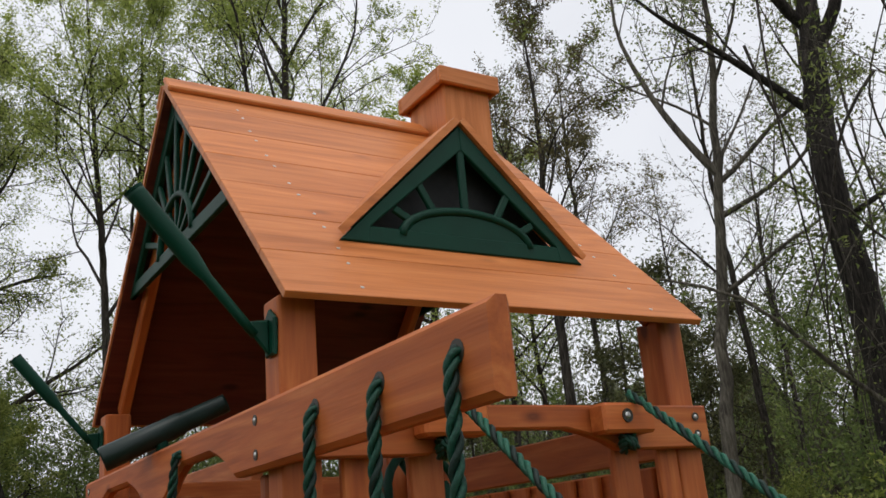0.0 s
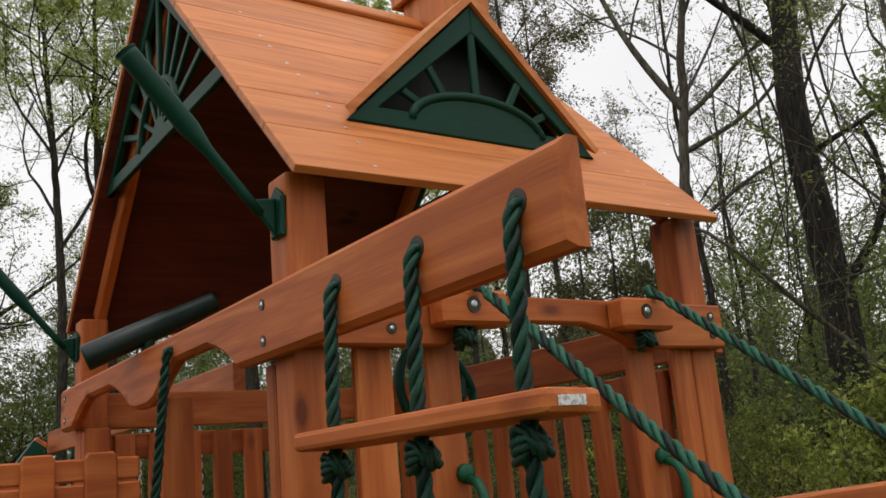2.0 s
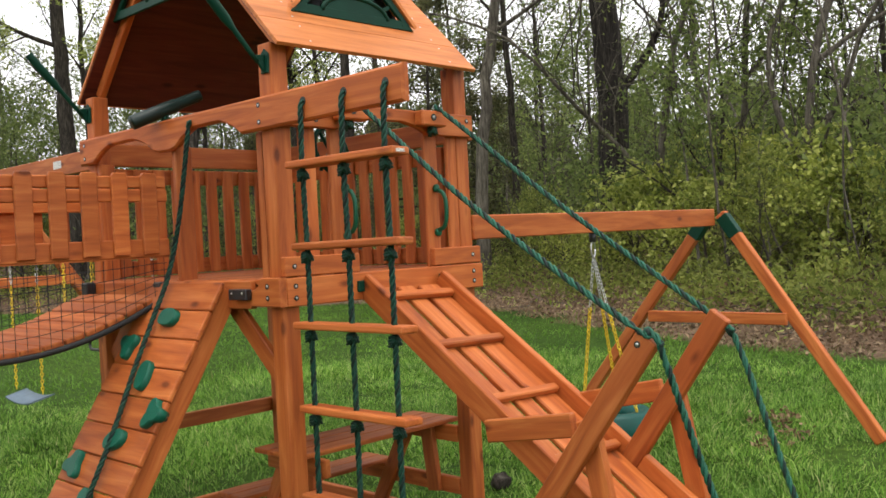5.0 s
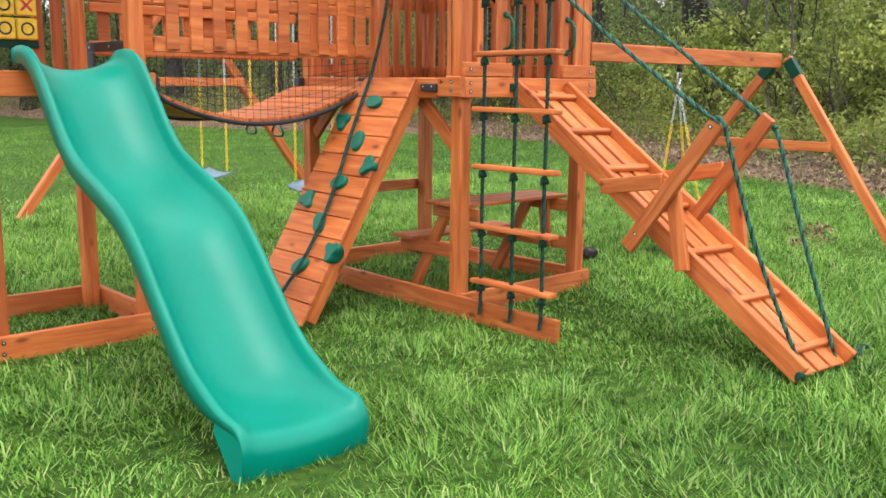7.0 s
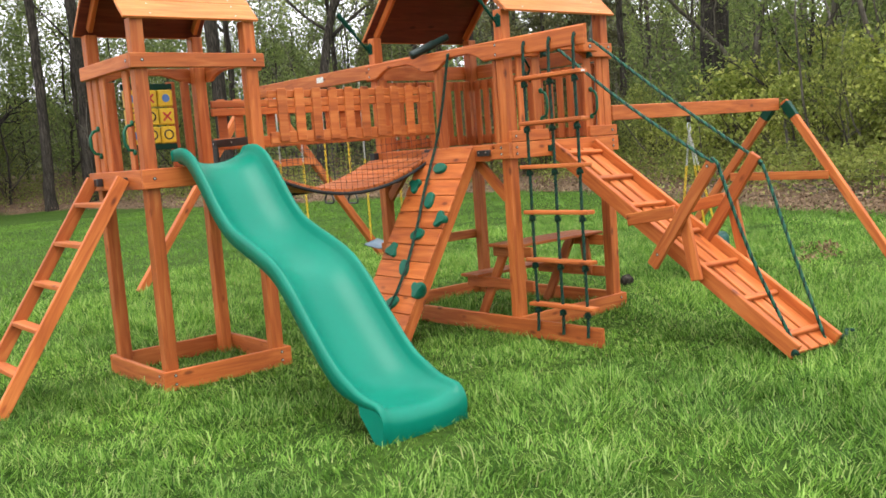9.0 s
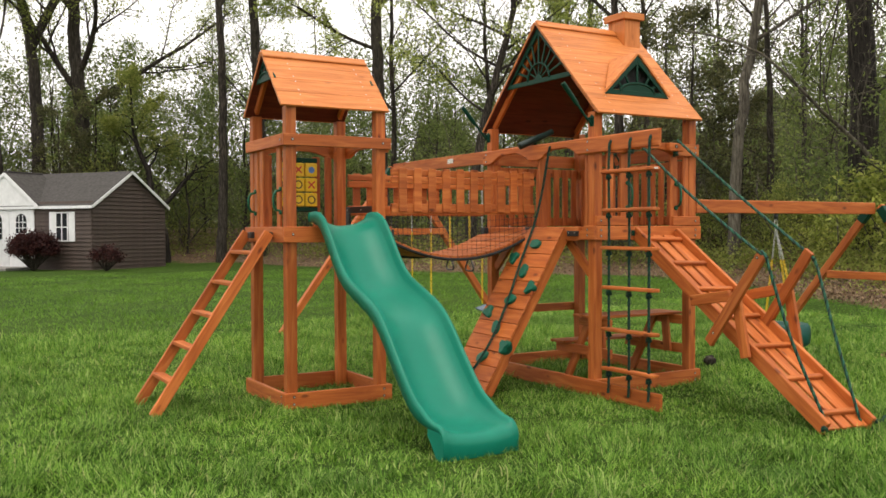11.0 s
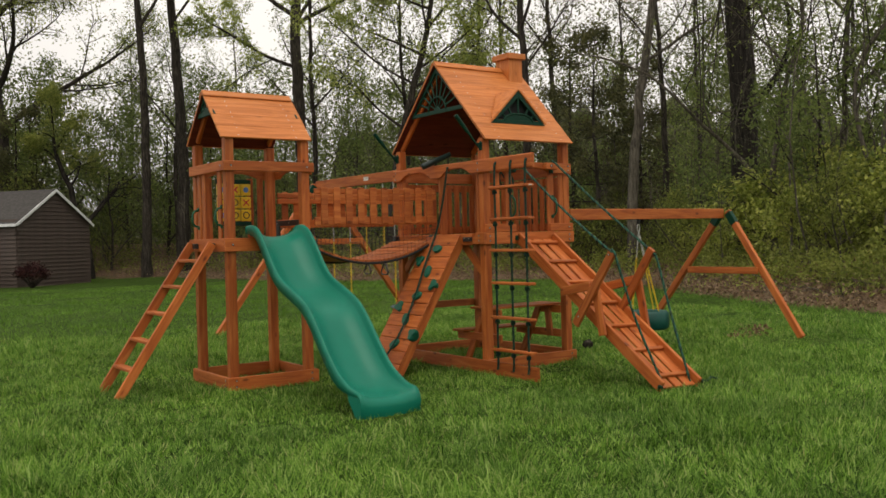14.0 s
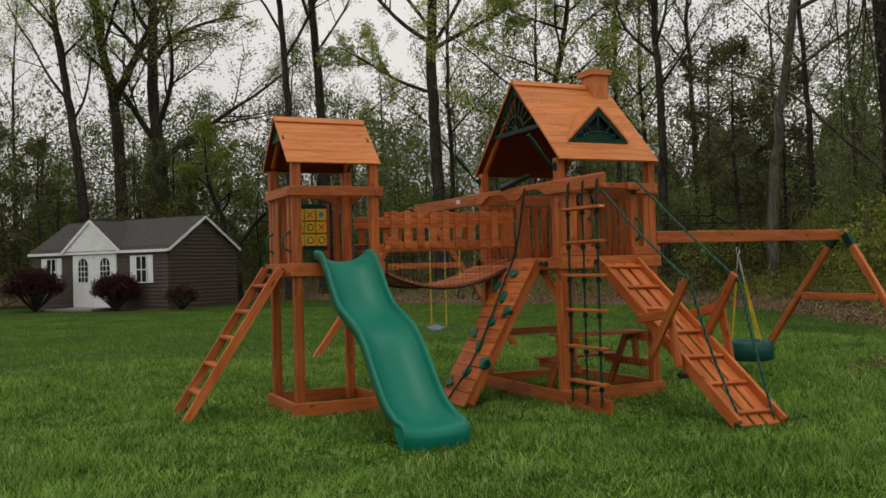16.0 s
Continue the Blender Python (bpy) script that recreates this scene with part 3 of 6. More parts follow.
for s in (-1, 1):
    foot = Vector((0.595 + s * 0.38, 0.006, 2.682))
    apex = Vector(APEX)
    back = Vector((0.595, back_y, 3.052))
    n = (foot - apex).cross(back - apex) * (1 if s > 0 else -1)
    n = n.normalized() * (1 if n.z > 0 else -1)
    bm = bmesh.new()
    lowers = [bm.verts.new(p) for p in (foot, apex, back)]
    uppers = [bm.verts.new(p + n * 0.02) for p in (foot, apex, back)]
    bm.faces.new(lowers), bm.faces.new(reversed(uppers))
    for i in range(3):
        bm.faces.new((lowers[i], uppers[i], uppers[(i + 1) % 3], lowers[(i + 1) % 3]))
    bmesh.ops.recalc_face_normals(bm, faces=bm.faces)
    part("dormer_roof", bm, ROOF_WOOD, tower, "small planked dormer roof side")
# chimney of four boards with a moulded cap
chim = block("chimney", (0.950, 0.60, 3.12), (1.150, 0.85, 3.545), tower, ROOF_WOOD, "boxed wooden chimney", 0.004)
CX0, CX1, CY0, CY1 = 0.918, 1.182, 0.568, 0.882
for lo, hi in (((CX0, CY0, 3.530), (CX1, CY0 + 0.022, 3.597)), ((CX0, CY1 - 0.022, 3.530), (CX1, CY1, 3.597)), ((CX0, CY0 + 0.0225, 3.530), (CX0 + 0.022, CY1 - 0.0225, 3.597)), ((CX1 - 0.022, CY0 + 0.0225, 3.530), (CX1, CY1 - 0.0225, 3.597))):
    block("cap_board", lo, hi, chim, ROOF_WOOD)
block("cap_plate", (CX0 + 0.0225, CY0 + 0.0225, 3.546), (CX1 - 0.0225, CY1 - 0.0225, 3.580), chim, ROOF_WOOD)
# sunbursts in both gables
for x, s in ((0.028, -1), (1.185, 1)):
    sunburst("gable_panel", plane_pose((x, 0.771, 2.85), (0, s * 1.0, 0), (0, 0, 1)), 0.555, 0.55, tower, "dark green pierced sunburst panel in the gable", 0.24, 9, 0.13, 1.2, True)

# two long green arms on the outer posts, and the telescope on the header
def bracket_arm(at, tip, parent):
    at, tip = Vector(at), Vector(tip)
    d = (tip - at)
    arm = tube("flag_arm", [at, at + d * 0.12, at + d * 0.40, at + d * 0.54, at + d * 0.97, tip], [0.0105, 0.011, 0.012, 0.0215, 0.022, 0.022], GREEN, parent, "long green plastic arm on a bracket", 14)
    v, f = tube_data([tip, tip + d.normalized() * 0.004], 0.0235, 14)
    merged("end_cap", v, f, GREEN, arm)
    prism("bracket", [(-0.026, -0.05), (0.026, -0.05), (0.032, 0.03), (0.0, 0.055), (-0.032, 0.03)], 0.012, plane_pose(at + Vector((0.036, 0, 0.005)), (0, -1, 0), (0, 0, 1)), arm, GREEN)
    prism("web", [(0, -0.035), (-0.045, 0.02), (-0.038, 0.04), (0, 0.045)], 0.014, plane_pose(at + Vector((0.030, 0, -0.01)), (1, 0, 0), (0, 0, 1)), arm, GREEN)


bracket_arm((-0.042, -0.06, 2.402), (-0.295, -0.03, 2.715), tower)
bracket_arm((-0.042, 1.60, 2.395), (-0.295, 1.64, 2.70), tower)
s0, s1 = Vector((-0.165, 0.82, 2.245)), Vector((0.165, 0.735, 2.392))
scope = tube("telescope", [s0, s0 + (s1 - s0) * 0.02, s0 + (s1 - s0) * 0.62, s0 + (s1 - s0) * 0.64, s0 + (s1 - s0) * 0.98, s1], [0.034, 0.036, 0.034, 0.030, 0.028, 0.028], SCOPE, tower, "dark green toy telescope above the side header", 14)
tube("mount", [(-0.01, 0.78, 2.25), (-0.01, 0.775, 2.30)], 0.018, GREEN, scope)
wheel = tube("steering_wheel", [Vector((0.40, 0.02 + 0.02 * math.cos(a), 2.05)) + Vector((0.11 * math.cos(a), 0.03 * math.sin(a), 0.11 * math.sin(a))) for a in [2 * math.pi * k / 20 for k in range(21)]], 0.011, GREEN, tower, "green toy steering wheel", 8)
for k in range(3):
    a = 2 * math.pi * k / 3
    tube("spoke", [(0.40, 0.03, 2.05), (0.40 + 0.105 * math.cos(a), 0.04, 2.05 + 0.105 * math.sin(a))], 0.009, GREEN, wheel, "", 6)
block("wheel_mount", (0.372, -0.06, 2.02), (0.428, -0.02, 2.08), wheel, GREEN, bevel=0.010)

# ---- rope ladder on the header ----
ladder = thing("rope_ladder", (-0.02, -0.6, 0.05), "rope ladder of six cedar rungs on three green ropes", "rope ladder")
RUNGS = (1.94, 1.612, 1.295, 0.958, 0.605, 0.268)
for i, z in enumerate(RUNGS):
    r = board("rung", (-0.062 + 0.012 * (i % 2), -0.292, z), (-0.058, -0.925, z + 0.004 * (i % 2)), 0.088, 0.030, (0.03, 0, 1), ladder, bevel=0.008, segs=2)
    if i == 0:
        block("rung_label", (-0.084, -0.9270, z - 0.006), (-0.042, -0.9258, z + 0.006), r, LABEL, "small white paper label", 0.0003)
for y in (-0.352, -0.606, -0.843):
    pts = [(-0.020, y, 2.197), (-0.042, y, 2.196), (-0.052, y, 2.178), (-0.055, y, 2.15), (-0.056, y, 2.10), (-0.058, y + 0.003, 1.95), (-0.056, y, 1.6), (-0.060, y - 0.003, 1.3), (-0.056, y + 0.003, 0.95), (-0.060, y, 0.6), (-0.058, y, 0.25), (-0.060, y + 0.002, 0.12), (-0.066, y + 0.004, 0.06)]
    rope("rope", pts, ladder, "twisted dark green rope", 0.0122)
    # A flat dark disc imitates the shade inside the bored hole.
    v, f = tube_data([(-0.040, y, 2.196), (-0.0425, y, 2.196)], 0.019, 12)
    merged("rope_hole", v, f, DARKINK, ladder, "flat dark disc for the shade in a bored rope hole")
    for z in RUNGS:
        knot("knot", (-0.058, y, z - 0.045), ladder)

# ---- ramp with its crossed boards ----
ramp_t = thing("climbing_ramp", (0.6, -1.2, 0.0), "sloping cedar ramp with cross cleats, leaning on the tower", "ramp")
R_TOP, R_BOT = Vector((0.678, -0.115, 1.405)), Vector((0.560, -2.215, 0.028))
r_u = (R_BOT - R_TOP).normalized()
r_side = Vector((1, 0, 0))
r_side = (r_side - r_u * r_side.dot(r_u)).normalized()
r_n = r_side.cross(r_u)
r_n = r_n if r_n.z > 0 else -r_n
r_len = (R_BOT - R_TOP).length


def on_ramp(s, across, up=0.0):
    return R_TOP + r_u * s + r_side * across + r_n * up


for s in (-1, 1):
    board("side_rail", on_ramp(0, s * 0.238, 0.02), on_ramp(r_len, s * 0.238, 0.02), 0.112, 0.036, r_side, ramp_t)
for c in (-0.146, 0.0, 0.146):
    board("floor_plank", on_ramp(0.02, c), on_ramp(r_len - 0.004, c), 0.130 if c else 0.100, 0.024, r_n, ramp_t)
for i in range(7):
    board("cleat", on_ramp(0.12 + i * 0.375, -0.217, 0.030), on_ramp(0.12 + i * 0.375, 0.217, 0.030), 0.040, 0.032, r_n, ramp_t, bevel=0.006)
for s in (0.75, 1.7):
    board("under_cleat", on_ramp(s, -0.219, -0.032), on_ramp(s, 0.219, -0.032), 0.085, 0.034, r_n, ramp_t)
# crossed posts with hand ropes over the ramp
board("cross_post", (0.252, -1.190, 0.555), (0.252, -1.715, 1.265), 0.086, 0.036, (1, 0, 0), ramp_t)
board("cross_post", (0.850, -1.180, 0.60), (0.838, -1.665, 1.280), 0.086, 0.036, (1, 0, 0), ramp_t)
board("stay", (0.288, -1.53, 0.47), (0.288, -1.43, 0.96), 0.086, 0.034, (1, 0, 0), ramp_t)
board("stay", (0.886, -1.53, 0.47), (0.886, -1.43, 0.96), 0.086, 0.034, (1, 0, 0), ramp_t)
board("cross_rail", (0.2885, -0.965, 0.872), (0.2885, -1.375, 0.937), 0.086, 0.034, (1, 0, 0), ramp_t)
board("cross_rail", (0.886, -0.965, 0.885), (0.886, -1.375, 0.972), 0.086, 0.034, (1, 0, 0), ramp_t)
for x in (0.268, 0.862):
    bolt((x - 0.036, -1.68, 1.24), (-1, 0, 0), ramp_t)
    bolt((x - 0.034, -1.25, 0.64), (-1, 0, 0), ramp_t)
for x0, x1, x2, x3 in ((0.378, 0.240, 0.300, 0.375), (0.915, 0.840, 0.845, 0.745)):
    over = [(x1, -1.655, 1.302), (x1, -1.716, 1.288), (x1, -1.762, 1.245), (x1 + 0.006, -1.776, 1.18)] if x0 < 0.5 else [(x1, -1.642, 1.268), (x1, -1.690, 1.222), (x1 + 0.004, -1.735, 1.14)]
    rope("hand_rope", [(x0, -0.155, 2.14), (x0, -0.158, 2.20), (x0, -0.180, 2.243), (x0 - 0.01, -0.24, 2.218), (x0 * 0.55 + x1 * 0.45, -0.92, 1.735)] + over + [((x1 + x3) / 2 - 0.01, -1.940, 0.65), (x3, -2.165, 0.10), (x3, -2.175, 0.07)], ramp_t, "green twisted hand rope", 0.0125, ROPE_PALE)
    knot("knot", (x0 - 0.02, -0.16, 2.14), ramp_t)
    knot("knot", (x2, -2.22, 0.055), ramp_t)
rope("rope_tail", [(0.83, -2.2, 0.06), (0.93, -2.23, 0.05), (1.03, -2.18, 0.06), (1.1, -2.2, 0.05)], ramp_t, "", 0.012)
for x in (0.42, 0.95):
    block("angle_bracket", (x - 0.035, -0.145, 1.395), (x + 0.0, -0.1285, 1.445), ramp_t, GREEN, "dark green steel bracket", 0.003)

# ---- rock wall ----
rock = thing("rock_wall", (-0.5, 0.56, 0.0), "sloping cedar climbing wall with green holds and a rope", "climbing wall")
K_TOP, K_BOT = Vector((-0.055, 0.56, 1.462)), Vector((-0.945, 0.56, 0.0))
k_u = (K_BOT - K_TOP).normalized()
k_n = Vector((0, 1, 0)).cross(k_u)
k_n = k_n if k_n.z > 0 else -k_n
k_len = (K_BOT - K_TOP).length
for i in range(12):
    w = k_len / 12
    mid = K_TOP + k_u * (w * (i + 0.5)) + k_n * 0.012
    board("wall_plank", mid + Vector((0, -0.31, 0)), mid + Vector((0, 0.31, 0)), w - 0.004, 0.024, k_n, rock)
for s in (-1, 1):
    a, b = K_TOP + Vector((0, s * 0.270, 0)) - k_n * 0.05, K_BOT + Vector((0, s * 0.270, 0)) - k_n * 0.05
    board("stringer", a + k_u * 0.01, b - k_u * 0.05, 0.092, 0.038, (0, 1, 0), rock)
block("wall_bracket", (-0.075, 0.070, 1.392), (-0.043, 0.205, 1.440), rock, BLACK, "black steel hinge bracket", 0.004)
for y in (0.095, 0.175):
    bolt((-0.077, y, 1.422), (-1, 0, 0), rock)


def climbing_hold(s, across, turn, kind):
    """A moulded green hold: a lumpy wedge with a finger grip and a dark plug."""
    bm = bmesh.new()
    bmesh.ops.create_icosphere(bm, subdivisions=3, radius=1.0)
    for v in bm.verts:
        a = math.atan2(v.co.y, v.co.x)
        lobes = 1 + (0.30 * math.cos(3 * a + kind) if kind % 2 else 0.20 * math.cos(2 * a))
        v.co.x *= lobes
        v.co.y *= lobes
        v.co.z = max(v.co.z, -0.25)
        if v.co.z > 0:
            v.co.z *= 0.9 + 0.35 * math.sin(2.0 * v.co.y + kind) - 0.45 * math.exp(-((v.co.x - 0.1) ** 2 + (v.co.y - 0.35) ** 2) / 0.06)
    m = plane_pose(K_TOP + k_u * s + Vector((0, across, 0)) + k_n * 0.032, Vector((0, 1, 0)), -k_u) @ pose(0, 0, 0, 0, 0, turn) @ Matrix.Diagonal((0.060, 0.054, 0.085, 1))
    hold = part("climbing_hold", bm, GREEN_HOLD, rock, "green moulded climbing hold", m, True)
    # The solid dark plug imitates the shade in a bolt hole.
    dark, df = tube_data([m @ Vector((0.12, 0.3, 0.1)), m @ Vector((0.12, 0.3, 0.62))], 0.010, 8)
    merged("bolt_hole", dark, df, DARKINK, hold)


GREEN_HOLD = speckled("hold_plastic", [(0.3, (0.002, 0.075, 0.045)), (0.7, (0.003, 0.11, 0.066))], 30, 0.45, 0.1, 300, shine=0.3)
HOLDS = [(0.19, -0.03), (0.34, 0.21), (0.475, -0.05), (0.635, -0.27), (0.775, -0.06), (0.92, 0.19), (1.06, -0.05), (1.22, -0.30), (1.355, -0.06), (1.50, 0.19)]
for i, (s, c) in enumerate(HOLDS):
    climbing_hold(s, c, 40 * i, i)
ROCK_ROPE = [(-0.004, 0.494, 2.213), (-0.048, 0.494, 2.213), (-0.056, 0.50, 2.17), (-0.062, 0.598, 1.80), (-0.10, 0.66, 1.52)]
for s, c in ((0.22, 0.07), (0.47, 0.02), (0.70, -0.04), (0.99, -0.09), (1.18, -0.10), (1.35, -0.085), (1.55, -0.03), (1.70, 0.02)):
    p = K_TOP + k_u * s + Vector((0, c, 0)) + k_n * 0.055
    ROCK_ROPE.append((p.x, p.y, p.z))
rope("climbing_rope", ROCK_ROPE, rock, "long green twisted climbing rope", 0.0125)

# ---- small tower ----
small = thing("small_tower", (-2.06, 1.235, 0), "smaller orange-stained cedar tower with gabled roof", "play tower")
SX0, SX1, SY0, SY1 = -2.555, -1.570, 0.735, 1.737
for px in (SX0 + 0.038, SX1 - 0.038 - PW):
    for py in (SY0 + 0.038, SY1 - 0.038 - PW):
        block("post", (px, py, -0.03), (px + PW, py + PW, 2.478), small, bevel=0.008, segs=2)
for z0, z1, nm in ((-0.03, 0.112, "base_board"), (1.352, 1.484, "deck_rim")):
    block(nm, (SX0, SY0, z0), (SX1, SY0 + 0.036, z1), small)
    block(nm, (SX0, SY1 - 0.036, z0), (SX1, SY1, z1), small)
    block(nm, (SX0, SY0 + 0.0365, z0), (SX0 + 0.036, SY1 - 0.0365, z1), small)
    block(nm, (SX1 - 0.036, SY0 + 0.0365, z0), (SX1, SY1 - 0.0365, z1), small)
for lo, hi in (((SX0, SY0, 2.150), (SX1, SY0 + 0.036, 2.247)), ((SX0, SY0 + 0.0365, 2.150), (SX0 + 0.036, SY1 - 0.0365, 2.247))):
    block("top_rail", lo, hi, small)
for y, flip in ((SY1 - 0.018, 0), (None, 1)):
    a0, a1 = (SX0 + 0.05, SX1 - 0.05) if not flip else (SY0 + 0.05, SY1 - 0.05)
    o = [(a0, 2.13)] + arc_points(a0 + 0.13, a1 - 0.13, 2.13, 0.06) + [(a1, 2.13), (a1, 2.245), (a0, 2.245)]
    m = plane_pose((0, y, 0), (1, 0, 0), (0, 0, 1)) if not flip else plane_pose((SX1 - 0.018, 0, 0), (0, 1, 0), (0, 0, 1))
    prism("top_rail", o, 0.036, m, small, bevel=0.005)
for i in range(7):
    y = SY0 + 0.045 + i * 0.139
    block("deck_board", (SX0 + 0.04, y, 1.452), (SX1 - 0.04, y + 0.134, 1.478), small)
for y in (0.93, 1.36, 1.50):
    block("slat", (SX0 + 0.040, y, 1.484), (SX0 + 0.062, y + 0.085, 2.16), small)
for i in range(6):
    x = SX0 + 0.17 + i * 0.118
    if 1 <= i <= 3:
        continue
    block("slat", (x, SY1 - 0.062, 1.484), (x + 0.07, SY1 - 0.040, 2.14), small)
handle("grab_handle", (SX0 + 0.036, 0.90, 1.70), (0, 0, 1), (-1, 0, 0), small, 0.17)
handle("grab_handle", (SX0 + 0.036, 1.54, 1.70), (0, 0, 1), (-1, 0, 0), small, 0.17)
for x in (SX0 + 0.08, SX1 - 0.08):
    for z in (0.02, 0.08, 1.42, 2.20):
        bolt((x, SY0 - 0.002, z), (0, -1, 0), small)
for z in (0.02, 0.08, 2.20):
    bolt((SX0 - 0.002, SY0 + 0.08, z), (-1, 0, 0), small)
gable_roof(small, -2.572, -1.590, 0.740, 1.700, 2.474, 2.975, 4, -1.60)
sunburst("gable_panel", plane_pose((-2.535, 1.22, 2.73), (0, -1, 0), (0, 0, 1)), 0.26, 0.22, small, "dark green pierced sunburst panel in the gable", 0.34, 5)
sunburst("gable_panel", plane_pose((-1.635, 1.22, 2.73), (0, 1, 0), (0, 0, 1)), 0.26, 0.22, small, "dark green pierced sunburst panel in the gable", 0.34, 5)

# noughts-and-crosses panel on the back of the small tower
panel = thing("noughts_and_crosses_panel", (-2.05, 1.66, 1.65), "yellow turning noughts-and-crosses blocks in a green frame", "game panel")
TX, TY, TZ = -2.082, 1.655, 1.875
for z in (TZ - 0.228, TZ + 0.228):
    block("frame_bar", (TX - 0.20, TY - 0.012, z - 0.022), (TX + 0.20, TY + 0.012, z + 0.022), panel, GREEN)
for i in range(3):
    tube("rod", [(TX + (i - 1) * 0.127, TY, TZ - 0.22), (TX + (i - 1) * 0.127, TY, TZ + 0.22)], 0.008, GREEN, panel, "", 6)
    for j in range(3):
        c = Vector((TX + (i - 1) * 0.127, TY - 0.004, TZ + (1 - j) * 0.138))
        cube = block("game_block", c - Vector((0.059, 0.035, 0.063)), c + Vector((0.059, 0.030, 0.063)), panel, YELLOW, "yellow plastic cube with a mark", 0.008)
        sign = ("dxd", "oox", "doo")[j][i]
        f = c + Vector((0, -0.0365, 0))
        if sign == "x":
            for s in (-1, 1):
                board("cross_mark", f + Vector((-0.032, 0, -0.032 * s)), f + Vector((0.032, 0, 0.032 * s)), 0.014, 0.003, (0, 1, 0), cube, RED, "", 0.001)
        elif sign == "o":
            tube("ring_mark", [f + Vector((0.034 * math.cos(a), 0, 0.034 * math.sin(a))) for a in [2 * math.pi * k / 18 for k in range(19)]], 0.006, DARKINK, cube, "", 5)
        else:
            v, fc = tube_data([f, f - Vector((0, 0.003, 0))], 0.030, 14)
            merged("dot_mark", v, fc, BLUE, cube)

# ---- ladder of the small tower ----
steps = thing("step_ladder", (-3.1, 1.25, 0), "sloping cedar ladder with five flat treads", "ladder")
L_TOP, L_BOT = Vector((-2.60, 0, 1.435)), Vector((-3.555, 0, 0.0))
for y in (0.965, 1.545):
    board("stringer", L_TOP + Vector((0, y, 0)), L_BOT + Vector((0, y, -0.01)), 0.088, 0.036, (0, 1, 0), steps)
for i in range(5):
    p = L_TOP.lerp(L_BOT, 0.118 + 0.178 * i)
    block("tread", (p.x - 0.045, 0.984, p.z - 0.016), (p.x + 0.045, 1.526, p.z + 0.016), steps)
block("angle_bracket", (-2.60, 0.99, 1.385), (-2.557, 1.06, 1.44), steps, BLACK)
block("angle_bracket", (-2.60, 1.46, 1.385), (-2.557, 1.53, 1.44), steps, BLACK)

# ---- wave slide ----
slide = thing("wave_slide", (-2.03, -0.3, 0), "green moulded plastic wave slide with raised rims", "slide")
PROFILE = [(0.80, 1.492), (0.70, 1.487), (0.60, 1.450), (0.45, 1.300), (0.30, 1.125), (0.15, 0.995), (0.0, 0.920), (-0.20, 0.845), (-0.38, 0.765), (-0.52, 0.650), (-0.70, 0.455), (-0.88, 0.272), (-1.02, 0.175), (-1.16, 0.146), (-1.28, 0.146), (-1.36, 0.146)]
line = smooth_line([(0, y, z) for y, z in PROFILE], 0.045)
HALF = 0.262
END_RIM = 0.40
verts, faces = [], []
SECT = []
for k in range(13):
    u = -1 + 2 * k / 12
    SECT.append((u * (HALF - 0.034), 0.078 * abs(u) ** 2.4))
side = [(HALF - 0.024, 0.10), (HALF - 0.014, 0.128), (HALF - 0.006, 0.142), (HALF + 0.010, 0.146), (HALF + 0.022, 0.135), (HALF + 0.026, 0.11), (HALF + 0.022, 0.04)]
under = [(HALF - 0.02, 0.035), (HALF - 0.03, 0.015)]
prof = [(-x, z) for x, z in reversed(side)] + SECT + side
prof += [(x, z) for x, z in under] + [(x * 0.96, z * 0.4 - 0.022) for x, z in reversed(SECT)] + [(-x, z) for x, z in reversed(under)]
NP = len(prof)
for i, p in enumerate(line):
    d = (line[min(i + 1, len(line) - 1)] - line[max(i - 1, 0)]).normalized()
    n = Vector((0, d.z, -d.y))
    f = i / (len(line) - 1)
    wide = 1.0
    rim = 1.0
    if f < 0.1:
        rim = 0.75 + 2.5 * f
    if p.y < -1.02:
        rim = END_RIM + (1 - END_RIM) * (0.5 + 0.5 * math.cos(math.pi * min(1.0, (-1.02 - p.y) / 0.34)))
    for x, z in prof:
        up = Vector((0, 0, 1)).lerp(n, min(1.0, 0.75 + max(0.0, -1.0 - p.y) * 1.2)).normalized()
        verts.append(p + Vector((-2.030 + x * wide, 0, 0)) + up * (z * rim))
for i in range(len(line) - 1):
    for k in range(NP):
        a, b = i * NP + k, i * NP + (k + 1) % NP
        faces.append((a, b, b + NP, a + NP))
# the end rolls over into a square front that stands in the grass; the rims run out into its corners
last = (len(line) - 1) * NP
TOPS = 2 * len(side) + len(SECT)
floor_z = verts[last + TOPS // 2].z
ROLL = [(0.075 * math.sin(a), 0.075 * (1 - math.cos(a)), 1 - 0.35 * a) for a in [math.pi / 2 * k / 8 for k in range(1, 9)]] + [(0.071, 0.115, 0.42), (0.058, 0.165, 0.32), (0.036, 0.24, 0.25)]
for dy, dz, k in ROLL:
    for j in range(NP):
        p = verts[last + j]
        if j < TOPS:
            lift_z = (p.z - floor_z) * k
            verts.append(Vector((p.x, p.y - dy - 0.012 * math.sin(math.pi * j / (TOPS - 1)), floor_z - dz + lift_z)))
        else:
            verts.append(Vector((p.x, p.y - dy + 0.02, min(p.z, floor_z - dz))))
for i in range(len(line) - 1, len(line) - 1 + len(ROLL)):
    for k in range(NP):
        a, b = i * NP + k, i * NP + (k + 1) % NP
        faces.append((a, b, b + NP, a + NP))
faces += [tuple(range(NP))]
chute = merged("chute", verts, faces, SLIDE_GREEN, slide, "", True)
